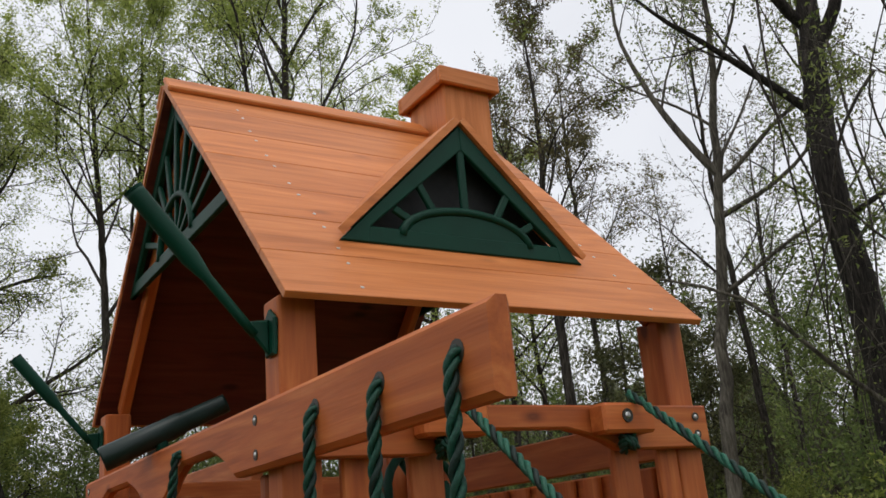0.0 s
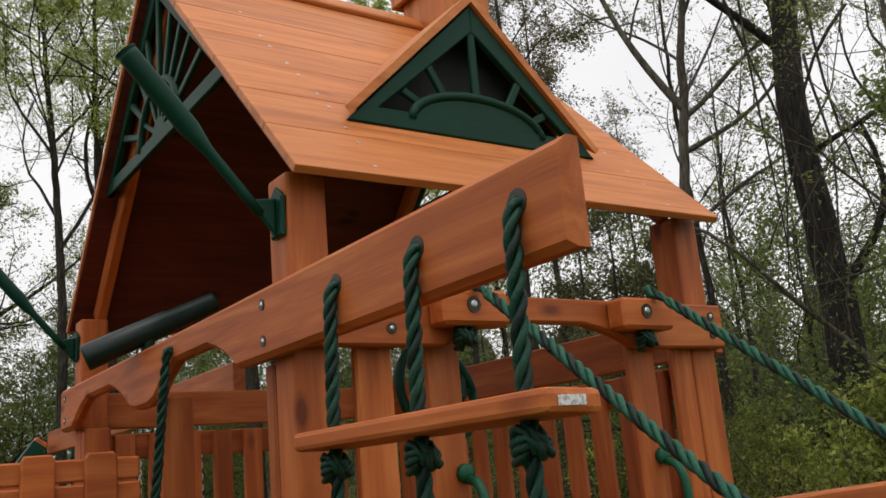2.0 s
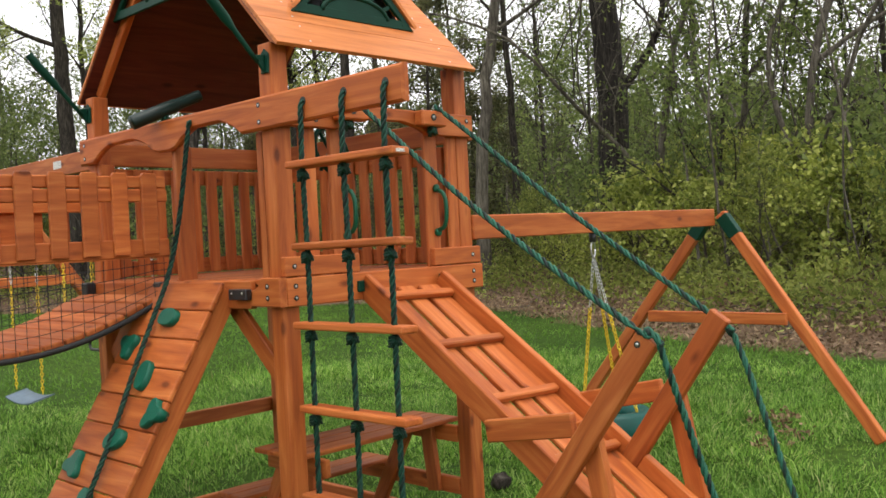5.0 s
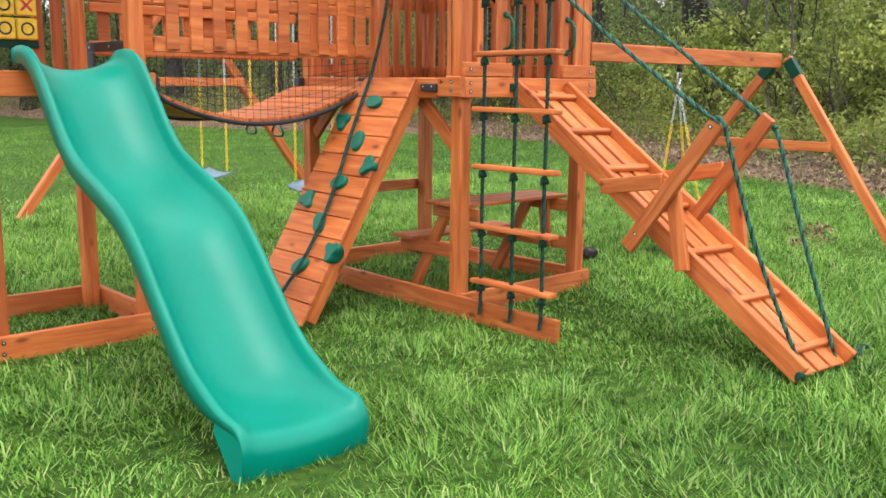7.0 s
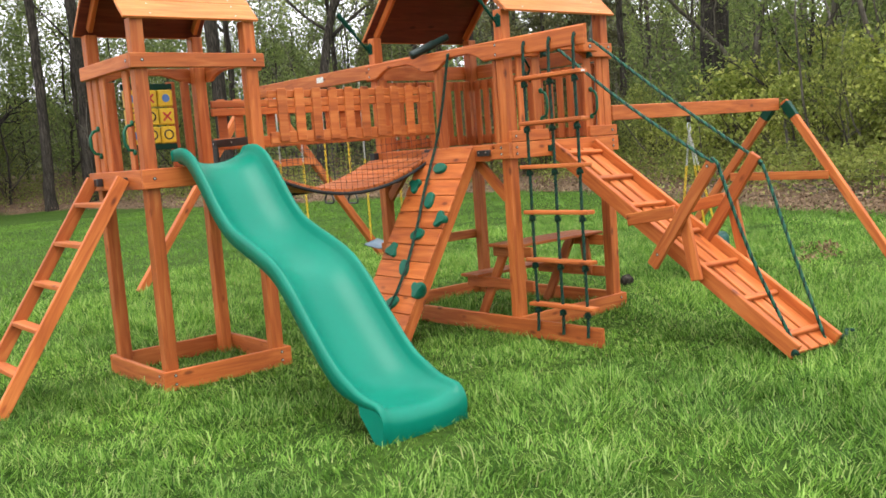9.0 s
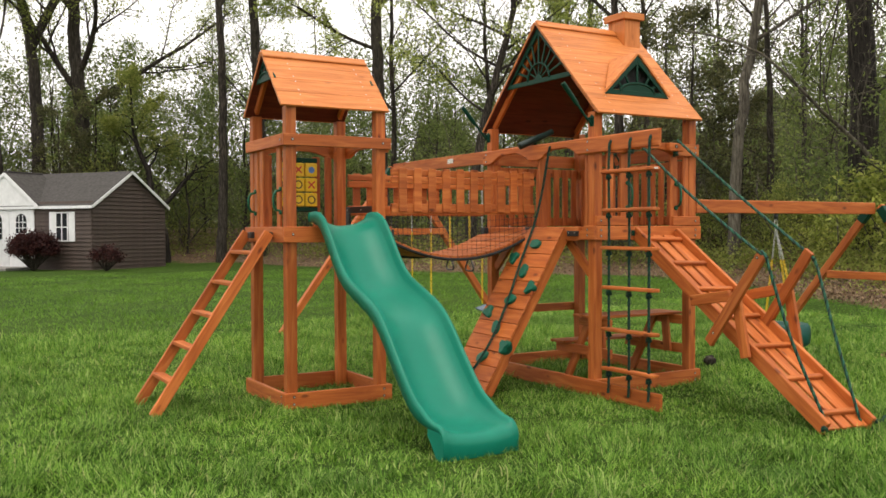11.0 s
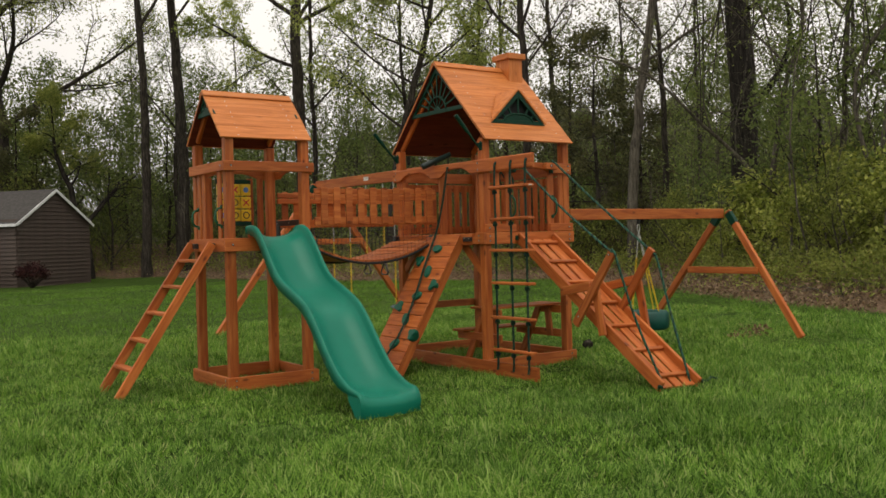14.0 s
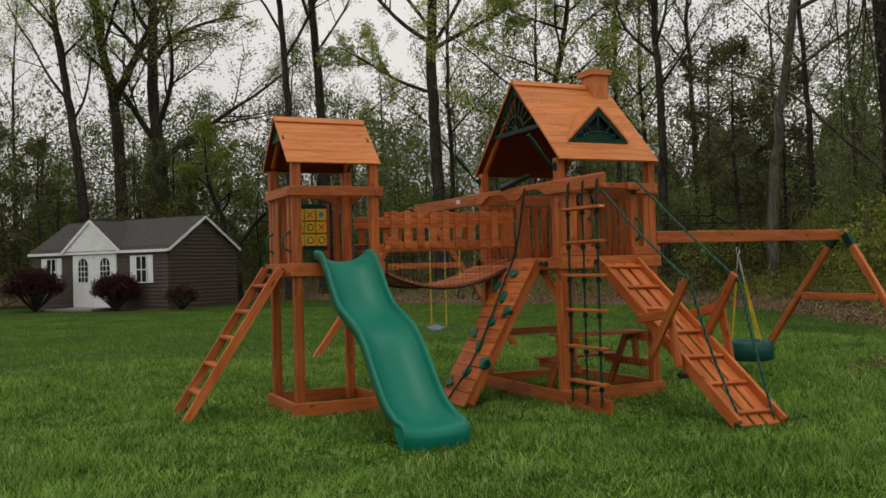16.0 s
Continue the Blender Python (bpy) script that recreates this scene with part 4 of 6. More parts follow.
for k in (0, TOPS - 1):
    ch_v, ch_f = [], []
    rows = [verts[i * NP + k] for i in range(len(line) + len(ROLL) - 3) if verts[i * NP + k].y < -1.17]
    for p in rows:
        f = min(1.0, max(0.0, (-1.18 - p.y) / 0.22)) ** 1.2
        ch_v += [p, Vector((p.x + (0.006 if k else -0.006) * f, p.y, (p.z - 0.012) * (1 - f) - 0.07 * f))]
    for q in range(len(rows) - 1):
        ch_f.append((2 * q, 2 * q + 1, 2 * q + 3, 2 * q + 2))
    merged("cheek", ch_v, ch_f, SLIDE_GREEN, slide, "", True)

# ---- bridge ----
bridge = thing("hanging_bridge", (-0.8, 1.2, 1.3), "sagging cedar plank bridge with slatted rails and black netting", "bridge")
BY0, BY1, BX0, BX1 = 0.735, 1.640, -1.568, -0.045


def sag(x):
    u = (x - BX0) / (BX1 - BX0)
    return 1.405 - 0.20 * (1 - (2 * u - 0.93) ** 2 if u < 0.965 else 0.0) * (1.0 if u > 0 else 0)


for y, out in ((BY0, -1), (BY1, 1)):
    block("top_rail", (BX0, y, 1.862), (BX1, y + 0.034, 1.922), bridge)
    block("cap_rail", (BX0, y + 0.008, 1.928), (BX1, y + 0.030, 1.984), bridge)
    block("bottom_rail", (BX0, y, 1.598), (BX1, y + 0.034, 1.685), bridge)
    n = 10
    for i in range(n):
        x = BX0 + 0.03 + (i + 0.5) * (BX1 - BX0 - 0.06) / n
        face = y - 0.021 if out < 0 else y + 0.0345
        prism("slat", [(-0.039, 0), (0.039, 0), (0.039, 0.37), (0.031, 0.385), (-0.031, 0.385), (-0.039, 0.37)], 0.020, plane_pose((x, face + 0.010, 1.612), (1, 0, 0), (0, 0, 1)), bridge)
    block("shadow_board", (BX0, y + 0.004, 1.592), (BX1, y + 0.030, 1.597), bridge)
n = 15
for i in range(n):
    xa, xb = BX0 + 0.02 + i * (BX1 - BX0 - 0.04) / n, BX0 + 0.02 + (i + 1) * (BX1 - BX0 - 0.04) / n
    za, zb = sag(xa), sag(xb)
    a = Vector(((xa + xb) / 2, 0, (za + zb) / 2))
    nrm = Vector((za - zb, 0, xb - xa)).normalized()
    board("bridge_plank", a + Vector((0, BY0 + 0.05, 0)), a + Vector((0, BY1 - 0.02, 0)), 0.093, 0.026, nrm, bridge)
for y in (BY0 + 0.035, BY1 - 0.005):
    pts = [(BX0 + i * (BX1 - BX0) / 24, y, sag(BX0 + i * (BX1 - BX0) / 24) - 0.022) for i in range(25)]
    v, f = tube_data(pts, 0.0135, 8)
    merged("bridge_cable", v, f, NET, bridge, "black rubber-sleeved cable", True)
    pieces = []
    for i in range(30):
        x = BX0 + 0.02 + i * (BX1 - BX0 - 0.04) / 29
        pieces.append(tube_data([(x, y, sag(x)), (x + 0.004 * math.sin(i * 3.1), y, 1.60)], 0.0019, 3))
    for k in range(1, 6):
        pieces.append(tube_data([(BX0 + i * (BX1 - BX0) / 24, y, sag(BX0 + i * (BX1 - BX0) / 24) * (1 - k / 6) + 1.60 * k / 6) for i in range(25)], 0.0019, 3))
    v, f = joined(*pieces)
    merged("netting", v, f, NET, bridge, "fine black safety netting")
block("end_bar", (SX1 - 0.003, 0.90, 1.612), (SX1 + 0.006, 1.71, 1.672), bridge, BLACK, "black steel end bracket", 0.002)
block("end_bar", (SX1 - 0.003, 1.60, 1.47), (SX1 + 0.006, 1.71, 1.6115), bridge, BLACK, "", 0.002)
for y in (1.02, 1.35, 1.66):
    bolt((SX1 - 0.005, y, 1.642), (-1, 0, 0), bridge, 0.013)
for y in (0.77, 1.55):
    block("end_plate", (BX1 - 0.045, y, 1.40), (BX1 + 0.007, y + 0.07, 1.475), bridge, BLACK, "", 0.006)
    block("end_plate", (BX0 - 0.0005, y + 0.02, 1.37), (BX0 + 0.05, y + 0.09, 1.46), bridge, BLACK, "", 0.006)

# ---- swing beam behind, with its frame and swings ----
def swing_beam(name, at, label):
    return thing(name, at, label, "swing frame")


back_frame = swing_beam("swing_frame", (0.61, 3.3, 0.0), "cedar swing beam behind the tower on two splayed legs")
block("beam", (0.59, 1.68, 2.215), (0.64, 4.93, 2.360), back_frame, bevel=0.006)
block("beam_label", (0.588, 3.32, 2.27), (0.5895, 3.45, 2.325), back_frame, LABEL, "white paper label", 0.0002)
for s in (-1, 1):
    fz = ground_z(0.61 + s * 1.68, 4.85)
    top_p, foot_p = Vector((0.615 + s * 0.075, 4.85, 2.30)), Vector((0.615 + s * 1.68, 4.85, fz))
    board("leg", top_p, foot_p, 0.088, 0.085, (0, 1, 0), back_frame, bevel=0.007)
    board("angle_bracket", top_p.lerp(foot_p, 0.01), top_p.lerp(foot_p, 0.09), 0.096, 0.093, (0, 1, 0), back_frame, GREEN, "dark green steel bracket", 0.003)
board("cross_brace", (-0.08, 4.785, 1.43), (1.31, 4.785, 1.43), 0.088, 0.036, (0, 1, 0), back_frame)


def belt_swing(y0, y1, z, mat, label):
    """A sling seat on two chains, bare steel above and yellow-sleeved below."""
    s = thing("belt_swing", (0.615, (y0 + y1) / 2, z), label, "swing", "swings on the back beam")
    ys = (y0, y1)
    for y in ys:
        tube("hanger", [(0.615, y, 2.215), (0.615, y, 2.16)], 0.012, STEEL, s, "", 6)
        chain((0.615, y, 2.16), (0.615, y, 1.42), s, STEEL, "bare zinc chain")
        chain((0.615, y, 1.42), (0.615, y, z + 0.03), s, YELLOW, "yellow plastic-dipped chain", 0.034, 0.0045, 0.010)
    bm = bmesh.new()
    rows = []
    for i in range(13):
        u = -1 + i / 6
        yy, zz = (y0 + y1) / 2 + u * (y1 - y0 + 0.03) / 2, z - 0.03 * (1 - u * u)
        rows.append([bm.verts.new((0.615 + a, yy, zz + dz + a * 0.25)) for a, dz in ((-0.085, 0.004), (0.085, 0.004), (0.085, -0.008), (-0.085, -0.008))])
    for r0, r1 in zip(rows, rows[1:]):
        for k in range(4):
            bm.faces.new((r0[k], r0[(k + 1) % 4], r1[(k + 1) % 4], r1[k]))
    bm.faces.new(rows[0]), bm.faces.new(reversed(rows[-1]))
    part("seat", bm, mat, s, "flexible rubber sling seat", None, True)


belt_swing(3.92, 4.43, 0.545, SEAT_BLUE, "blue-grey belt swing on yellow chains")
belt_swing(2.13, 2.70, 0.56, SEAT_BLUE, "blue-grey belt swing on yellow chains")
trap = thing("trapeze_rings", (0.615, 3.2, 1.1), "two black triangular trapeze rings on short yellow chains", "trapeze")
for y in (2.98, 3.44):
    chain((0.615, y, 2.21), (0.615, y, 1.75), trap, STEEL, "")
    chain((0.615, y, 1.75), (0.615, y, 1.15), trap, YELLOW, "", 0.034, 0.0045, 0.010)
    pts = [(0, 0.12), (-0.09, -0.03), (-0.075, -0.06), (0.075, -0.06), (0.09, -0.03), (0, 0.12)]
    tube("ring", smooth_line([(0.615, y + a, 1.025 + b) for a, b in pts], 0.02), 0.011, BLACK, trap, "black plastic triangle ring", 6)

# ---- beam on the right with the round swing ----
side_frame = swing_beam("swing_frame", (2.7, 0.0, 0.0), "cedar swing beam beside the tower on two splayed legs")
board("beam", (1.224, -0.070, 1.668), (4.10, 0.075, 1.675), 0.128, 0.060, (0, 1, 0), side_frame, bevel=0.006)
for s, fy in ((-1, -1.11), (1, 1.36)):
    z = ground_z(4.06, fy)
    board("leg", (4.13, 0.06 + s * 0.05, 1.70), (4.06, fy, z), 0.086, 0.06, (1, 0, 0), side_frame, bevel=0.007)
    top_p, foot_p = Vector((4.13, 0.06 + s * 0.05, 1.70)), Vector((4.06, fy, z))
    board("angle_bracket", top_p.lerp(foot_p, 0.012), top_p.lerp(foot_p, 0.105), 0.094, 0.068, (1, 0, 0), side_frame, GREEN, "dark green steel bracket", 0.003)
board("cross_brace", (4.045, -0.50, 0.925), (4.045, 0.62, 0.925), 0.086, 0.036, (1, 0, 0), side_frame)
tyre = thing("tyre_swing", (2.59, 0.02, 0.35), "dark green plastic tyre swing on three yellow chains", "swing")
tube("swivel", [(2.43, 0.0, 1.61), (2.43, 0.0, 1.55)], 0.022, BLACK, tyre)
tube("clip", [(2.43 + 0.022 * math.cos(a), 0.0, 1.505 + 0.048 * math.sin(a)) for a in [2 * math.pi * k / 16 for k in range(17)]], 0.006, STEEL, tyre, "steel carabiner clip", 6)
for k in range(3):
    a = 2 * math.pi * k / 3 + 0.4
    e = Vector((2.59 + 0.195 * math.cos(a), 0.02 + 0.195 * math.sin(a), 0.485))
    t0 = Vector((2.43, 0.0, 1.46))
    mid = t0.lerp(e, 0.33)
    chain(t0, mid, tyre, STEEL, "bare zinc chain")
    chain(mid, e, tyre, YELLOW, "yellow plastic-dipped chain", 0.034, 0.0045, 0.010)
ring_v, ring_f = [], []
for i in range(28):
    a = 2 * math.pi * i / 28
    for k, (r, z) in enumerate(((0.16, 0.06), (0.18, 0.105), (0.265, 0.112), (0.295, 0.085), (0.305, 0.0), (0.295, -0.085), (0.265, -0.112), (0.18, -0.105), (0.16, -0.06))):
        ring_v.append((2.59 + 0.84 * r * math.cos(a), 0.02 + 0.84 * r * math.sin(a), 0.372 + z))
for i in range(28):
    for k in range(9):
        ring_f.append((i * 9 + k, ((i + 1) % 28) * 9 + k, ((i + 1) % 28) * 9 + (k + 1) % 9, i * 9 + (k + 1) % 9))
merged("tyre", ring_v, ring_f, TYRE_GREEN, tyre, "hollow dark green plastic tyre", True)

# ---- picnic table under the main tower ----
table = thing("picnic_table", (0.7, 0.45, 0), "small cedar picnic table and bench under the tower", "picnic table")
for i in range(3):
    block("tabletop_board", (0.17, 0.085 + i * 0.118, 0.640), (1.235, 0.085 + i * 0.118 + 0.113, 0.664), table)
for k in range(2):
    block("bench_board", (0.19, 0.585 + k * 0.114, 0.368), (1.20, 0.585 + k * 0.114 + 0.110, 0.392), table)
for x, inner in ((0.255, 0.0535), (1.128, -0.0195)):
    block("bench_bearer", (x, 0.003, 0.280), (x + 0.034, 0.80, 0.366), table)
    block("top_bearer", (x, 0.003, 0.553), (x + 0.034, 0.45, 0.638), table)
    board("leg", (x + inner, 0.34, 0.634), (x + inner, 0.70, 0.0), 0.086, 0.034, (1, 0, 0), table)
    board("strut", (x + inner, 0.20, 0.615), (x + inner, 0.16, 0.285), 0.086, 0.034, (1, 0, 0), table)


# ---- ground: one sheet, lawn inside the wood's edge and leaf litter beyond ----
EDGE = [(11.5, -30), (8.6, -8), (7.9, 0.3), (8.8, 2.8), (10.4, 6.0), (12.4, 10), (13.4, 14), (11.3, 19), (9.4, 25), (8.0, 33), (2.0, 40), (-8, 43), (-30, 42), (-48, 20), (-48, -40), (13, -40)]


def edge_distance(px, py):
    """Signed way to the wood's edge: above zero inside the wood."""
    px, py = np.asarray(px, float), np.asarray(py, float)
    best, inside = np.full(px.shape, 1e9), np.zeros(px.shape, bool)
    for (ax, ay), (bx, by) in zip(EDGE, EDGE[1:] + EDGE[:1]):
        dx, dy = bx - ax, by - ay
        t = np.clip(((px - ax) * dx + (py - ay) * dy) / (dx * dx + dy * dy), 0, 1)
        best = np.minimum(best, np.hypot(px - ax - t * dx, py - ay - t * dy))
        cross = ((ay > py) != (by > py)) & (px < (bx - ax) * (py - ay) / (by - ay + 1e-12) + ax)
        inside ^= cross
    return np.where(inside, -best, best)


def terrain(x, y):
    """Height of the ground: the lawn, and the bank that rises into the wood."""
    fade = max(0.0, min(1.0, (24 - y) / 14))
    bank = max(0.0, min(1.6, (float(edge_distance(x, y)) - 0.3) * 0.2)) if x > 6 or y > 30 else 0.0
    return ground_z(x, y) * fade + bank


steps_u = np.linspace(-1, 1, 141)
axis = np.sign(steps_u) * (np.abs(steps_u) * 22 + np.abs(steps_u) ** 5 * 600)
gx, gy = np.meshgrid(axis + 1, axis + 6)
gz = np.array([terrain(x, y) for x, y in zip(gx.ravel(), gy.ravel())])
gz = gz + 0.012 * np.sin(gx.ravel() * 1.3 + 0.4) * np.sin(gy.ravel() * 1.1) - 0.02
n = len(axis)
g_faces = [(r * n + c, r * n + c + 1, (r + 1) * n + c + 1, (r + 1) * n + c) for r in range(n - 1) for c in range(n - 1)]
gm = bpy.data.meshes.new("ground")
gm.from_pydata(np.stack([gx.ravel(), gy.ravel(), gz], 1).tolist(), [], g_faces)
gm.polygons.foreach_set("use_smooth", [True] * len(gm.polygons))
litter = gm.attributes.new("litter", "FLOAT", "POINT")
litter.data.foreach_set("value", np.clip(edge_distance(gx.ravel(), gy.ravel()) / 2.4 + 0.5, 0, 1))
GROUND, g_nt, g_bsdf = material("lawn_and_litter")
tc = g_nt.nodes.new("ShaderNodeTexCoord")
big = node(g_nt, "ShaderNodeTexNoise", Scale=0.35, Detail=5.0)
small_n = node(g_nt, "ShaderNodeTexNoise", Scale=14.0, Detail=6.0)
for t_ in (big, small_n):
    g_nt.links.new(tc.outputs["Object"], t_.inputs["Vector"])
turf = ramp(g_nt, small_n.outputs[0], [(0.3, (0.018, 0.038, 0.006)), (0.55, (0.038, 0.076, 0.011)), (0.75, (0.075, 0.115, 0.024))])
patchy = ramp(g_nt, big.outputs[0], [(0.35, (0.8, 0.85, 0.8)), (0.65, (1.15, 1.1, 1.0))])
turf_c = mix(g_nt, "MULTIPLY", 1.0, turf.outputs[0], patchy.outputs[0])
leafn = node(g_nt, "ShaderNodeTexNoise", Scale=9.0, Detail=8.0, Roughness=0.7)
g_nt.links.new(tc.outputs["Object"], leafn.inputs["Vector"])
brown = ramp(g_nt, leafn.outputs[0], [(0.3, (0.05, 0.034, 0.023)), (0.5, (0.13, 0.085, 0.056)), (0.72, (0.25, 0.175, 0.12))])
att = g_nt.nodes.new("ShaderNodeAttribute")
att.attribute_name = "litter"
ragged = g_nt.nodes.new("ShaderNodeMath")
ragged.operation = "ADD"
g_nt.links.new(att.outputs["Fac"], ragged.inputs[0])
half_n = g_nt.nodes.new("ShaderNodeMath")
half_n.operation = "MULTIPLY_ADD"
half_n.inputs[1].default_value, half_n.inputs[2].default_value = 0.9, -0.45
g_nt.links.new(big.outputs[0], half_n.inputs[0])
g_nt.links.new(half_n.outputs[0], ragged.inputs[1])
edge_r = ramp(g_nt, ragged.outputs[0], [(0.42, (0, 0, 0)), (0.58, (1, 1, 1))])
g_nt.links.new(mix(g_nt, "MIX", edge_r.outputs[0], turf_c, brown.outputs[0]), g_bsdf.inputs["Base Color"])
g_bsdf.inputs["Roughness"].default_value = 0.95
g_bsdf.inputs["Specular IOR Level"].default_value = 0.08
g_bump = node(g_nt, "ShaderNodeBump", Strength=0.7, Distance=0.05)
g_nt.links.new(small_n.outputs[0], g_bump.inputs["Height"])
g_nt.links.new(g_bump.outputs[0], g_bsdf.inputs["Normal"])
gm.materials.append(GROUND)
tagged(new("ground", gm), "green lawn turning to brown leaf litter under the trees", "lawn", kind="structure")


# ---- grass blades: thick near the walk, thinner and broader farther off ----
def blades(name, count, x0, x1, y0, y1, height, width, seed, keep=None, clump=0.5, short=False, mat=None):
    rng = np.random.default_rng(seed)
    bx, by = rng.uniform(x0, x1, count), rng.uniform(y0, y1, count)
    cell = 0.14 + 0.0 * bx
    qx, qy = np.floor(bx / cell + 0.9 * np.sin(by * 1.9)), np.floor(by / cell + 0.9 * np.sin(bx * 2.3))
    hx = np.abs(np.sin(qx * 127.1 + qy * 311.7) * 43758.5453) % 1.0
    hy = np.abs(np.sin(qx * 269.5 + qy * 183.3) * 43758.5453) % 1.0
    pull = rng.uniform(0, clump, count) * hx
    cx, cy = (qx + hx - 0.9 * np.sin(by * 1.9)) * cell, (qy + hy - 0.9 * np.sin(bx * 2.3)) * cell
    bx, by = bx + (cx - bx) * pull, by + (cy - by) * pull
    ok = edge_distance(bx, by) < 0.3 + rng.normal(0, 0.5, count)
    if keep is not None:
        ok &= keep(bx, by, rng)
    bx, by = bx[ok], by[ok]
    k = len(bx)
    rise = 0.028 * np.clip(bx, 0, 4.5) + 0.05 * np.clip(by - 1.9, 0, 2.4) * np.clip((3.0 - bx) / 3.0, 0, 1)
    bz = rise * np.clip((24 - by) / 14, 0, 1) - 0.03
    tall = height * (0.5 + 0.75 * rng.random(k)) * (0.85 + 0.3 * np.sin(bx * 1.7 + 1) * np.sin(by * 1.3) + 0.30 * np.sin(bx * 5.3 + 2 * np.sin(by * 1.9)) * np.sin(by * 6.1 + 1.7 * np.sin(bx * 2.3)))
    trodden = np.zeros(k)
    for x0_, x1_, y0_, y1_ in ((-3.4, -1.5, 0.5, 1.9), (-2.35, -1.7, -1.6, 0.6), (-0.9, 1.4, -1.0, 1.8)):
        way = np.hypot(np.maximum(np.maximum(x0_ - bx, bx - x1_), 0), np.maximum(np.maximum(y0_ - by, by - y1_), 0))
        trodden = np.maximum(trodden, np.exp(-(way / 0.55) ** 2))
    tall = tall * (1 - 0.42 * trodden * (0.6 + 0.4 * np.sin(bx * 3.1 + by * 2.2)))
    turn, lean, bend = 2 * np.pi * hx[ok] * 3 + rng.normal(0, 0.9, k), rng.uniform(0.15, 1.1, k), rng.uniform(0.3, 1.2, k)
    ux, uy = np.cos(turn), np.sin(turn)
    sx, sy = -uy * width * (0.6 + 0.7 * rng.random(k)), ux * width * (0.6 + 0.7 * rng.random(k))
    m1x, m1y, m1z = ux * tall * lean * 0.45, uy * tall * lean * 0.45, tall * 0.6
    m2x, m2y, m2z = ux * tall * (lean + bend * 0.5), uy * tall * (lean + bend * 0.5), tall * (1.0 - 0.42 * bend)
    v = np.empty((k, 5, 3))
    v[:, 0] = np.stack([bx - sx, by - sy, bz], 1)
    v[:, 1] = np.stack([bx + sx, by + sy, bz], 1)
    v[:, 2] = np.stack([bx + m1x + sx * 0.8, by + m1y + sy * 0.8, bz + m1z], 1)
    v[:, 3] = np.stack([bx + m1x - sx * 0.8, by + m1y - sy * 0.8, bz + m1z], 1)
    v[:, 4] = np.stack([bx + m2x, by + m2y, bz + m2z], 1)
    mesh = bpy.data.meshes.new(name)
    if short:
        v[:, 2] = v[:, 4] * 0.6 + 0.4 * np.stack([bx + m1x, by + m1y, bz + m1z], 1)
        v = v[:, :3]
        faces_of, starts_of = [0, 1, 2], [0]
    else:
        faces_of, starts_of = [0, 1, 2, 3, 3, 2, 4], [0, 4]
    c = v.shape[1]
    mesh.vertices.add(c * k)
    mesh.vertices.foreach_set("co", np.ascontiguousarray(v).ravel())
    loops = (c * np.arange(k)[:, None] + faces_of).ravel()
    mesh.loops.add(len(loops))
    mesh.loops.foreach_set("vertex_index", loops)
    mesh.polygons.add(len(starts_of) * k)
    mesh.polygons.foreach_set("loop_start", (len(faces_of) * np.arange(k)[:, None] + starts_of).ravel())
    mesh.update(calc_edges=True)
    mesh.materials.append(mat or BLADE)
    return tagged(new(name, mesh), "uncut fresh green lawn grass in tufts", "grass", kind="stuff")


def core(x, y, r):
    """Thick over the middle of the lawn, thinning out round it."""
    way = np.maximum(np.maximum(-6.6 - x, x - 5.4) / 2.2, np.maximum(-5.0 - y, y - 4.6) / 2.2)
    return r.random(len(x)) > np.clip(way, 0, 1)


def around(x, y, r):
    return ~core(x, y, r)


blades("grass", 760000, -8.8, 7.6, -7.2, 6.8, 0.125, 0.0050, 3, core, 0.5, True)
blades("grass", 110000, -8.8, 7.6, -7.2, 6.8, 0.15, 0.0040, 6, lambda x, y, r: (np.sin(x * 2.3 + 1.1 * np.sin(y * 1.7)) * np.sin(y * 2.1 + 0.6) > 0.1) & core(x, y, r), 0.8)
blades("grass", 230000, -14, 17, -10, 26, 0.11, 0.009, 4, around, 0.3, True, BLADE_FAR)


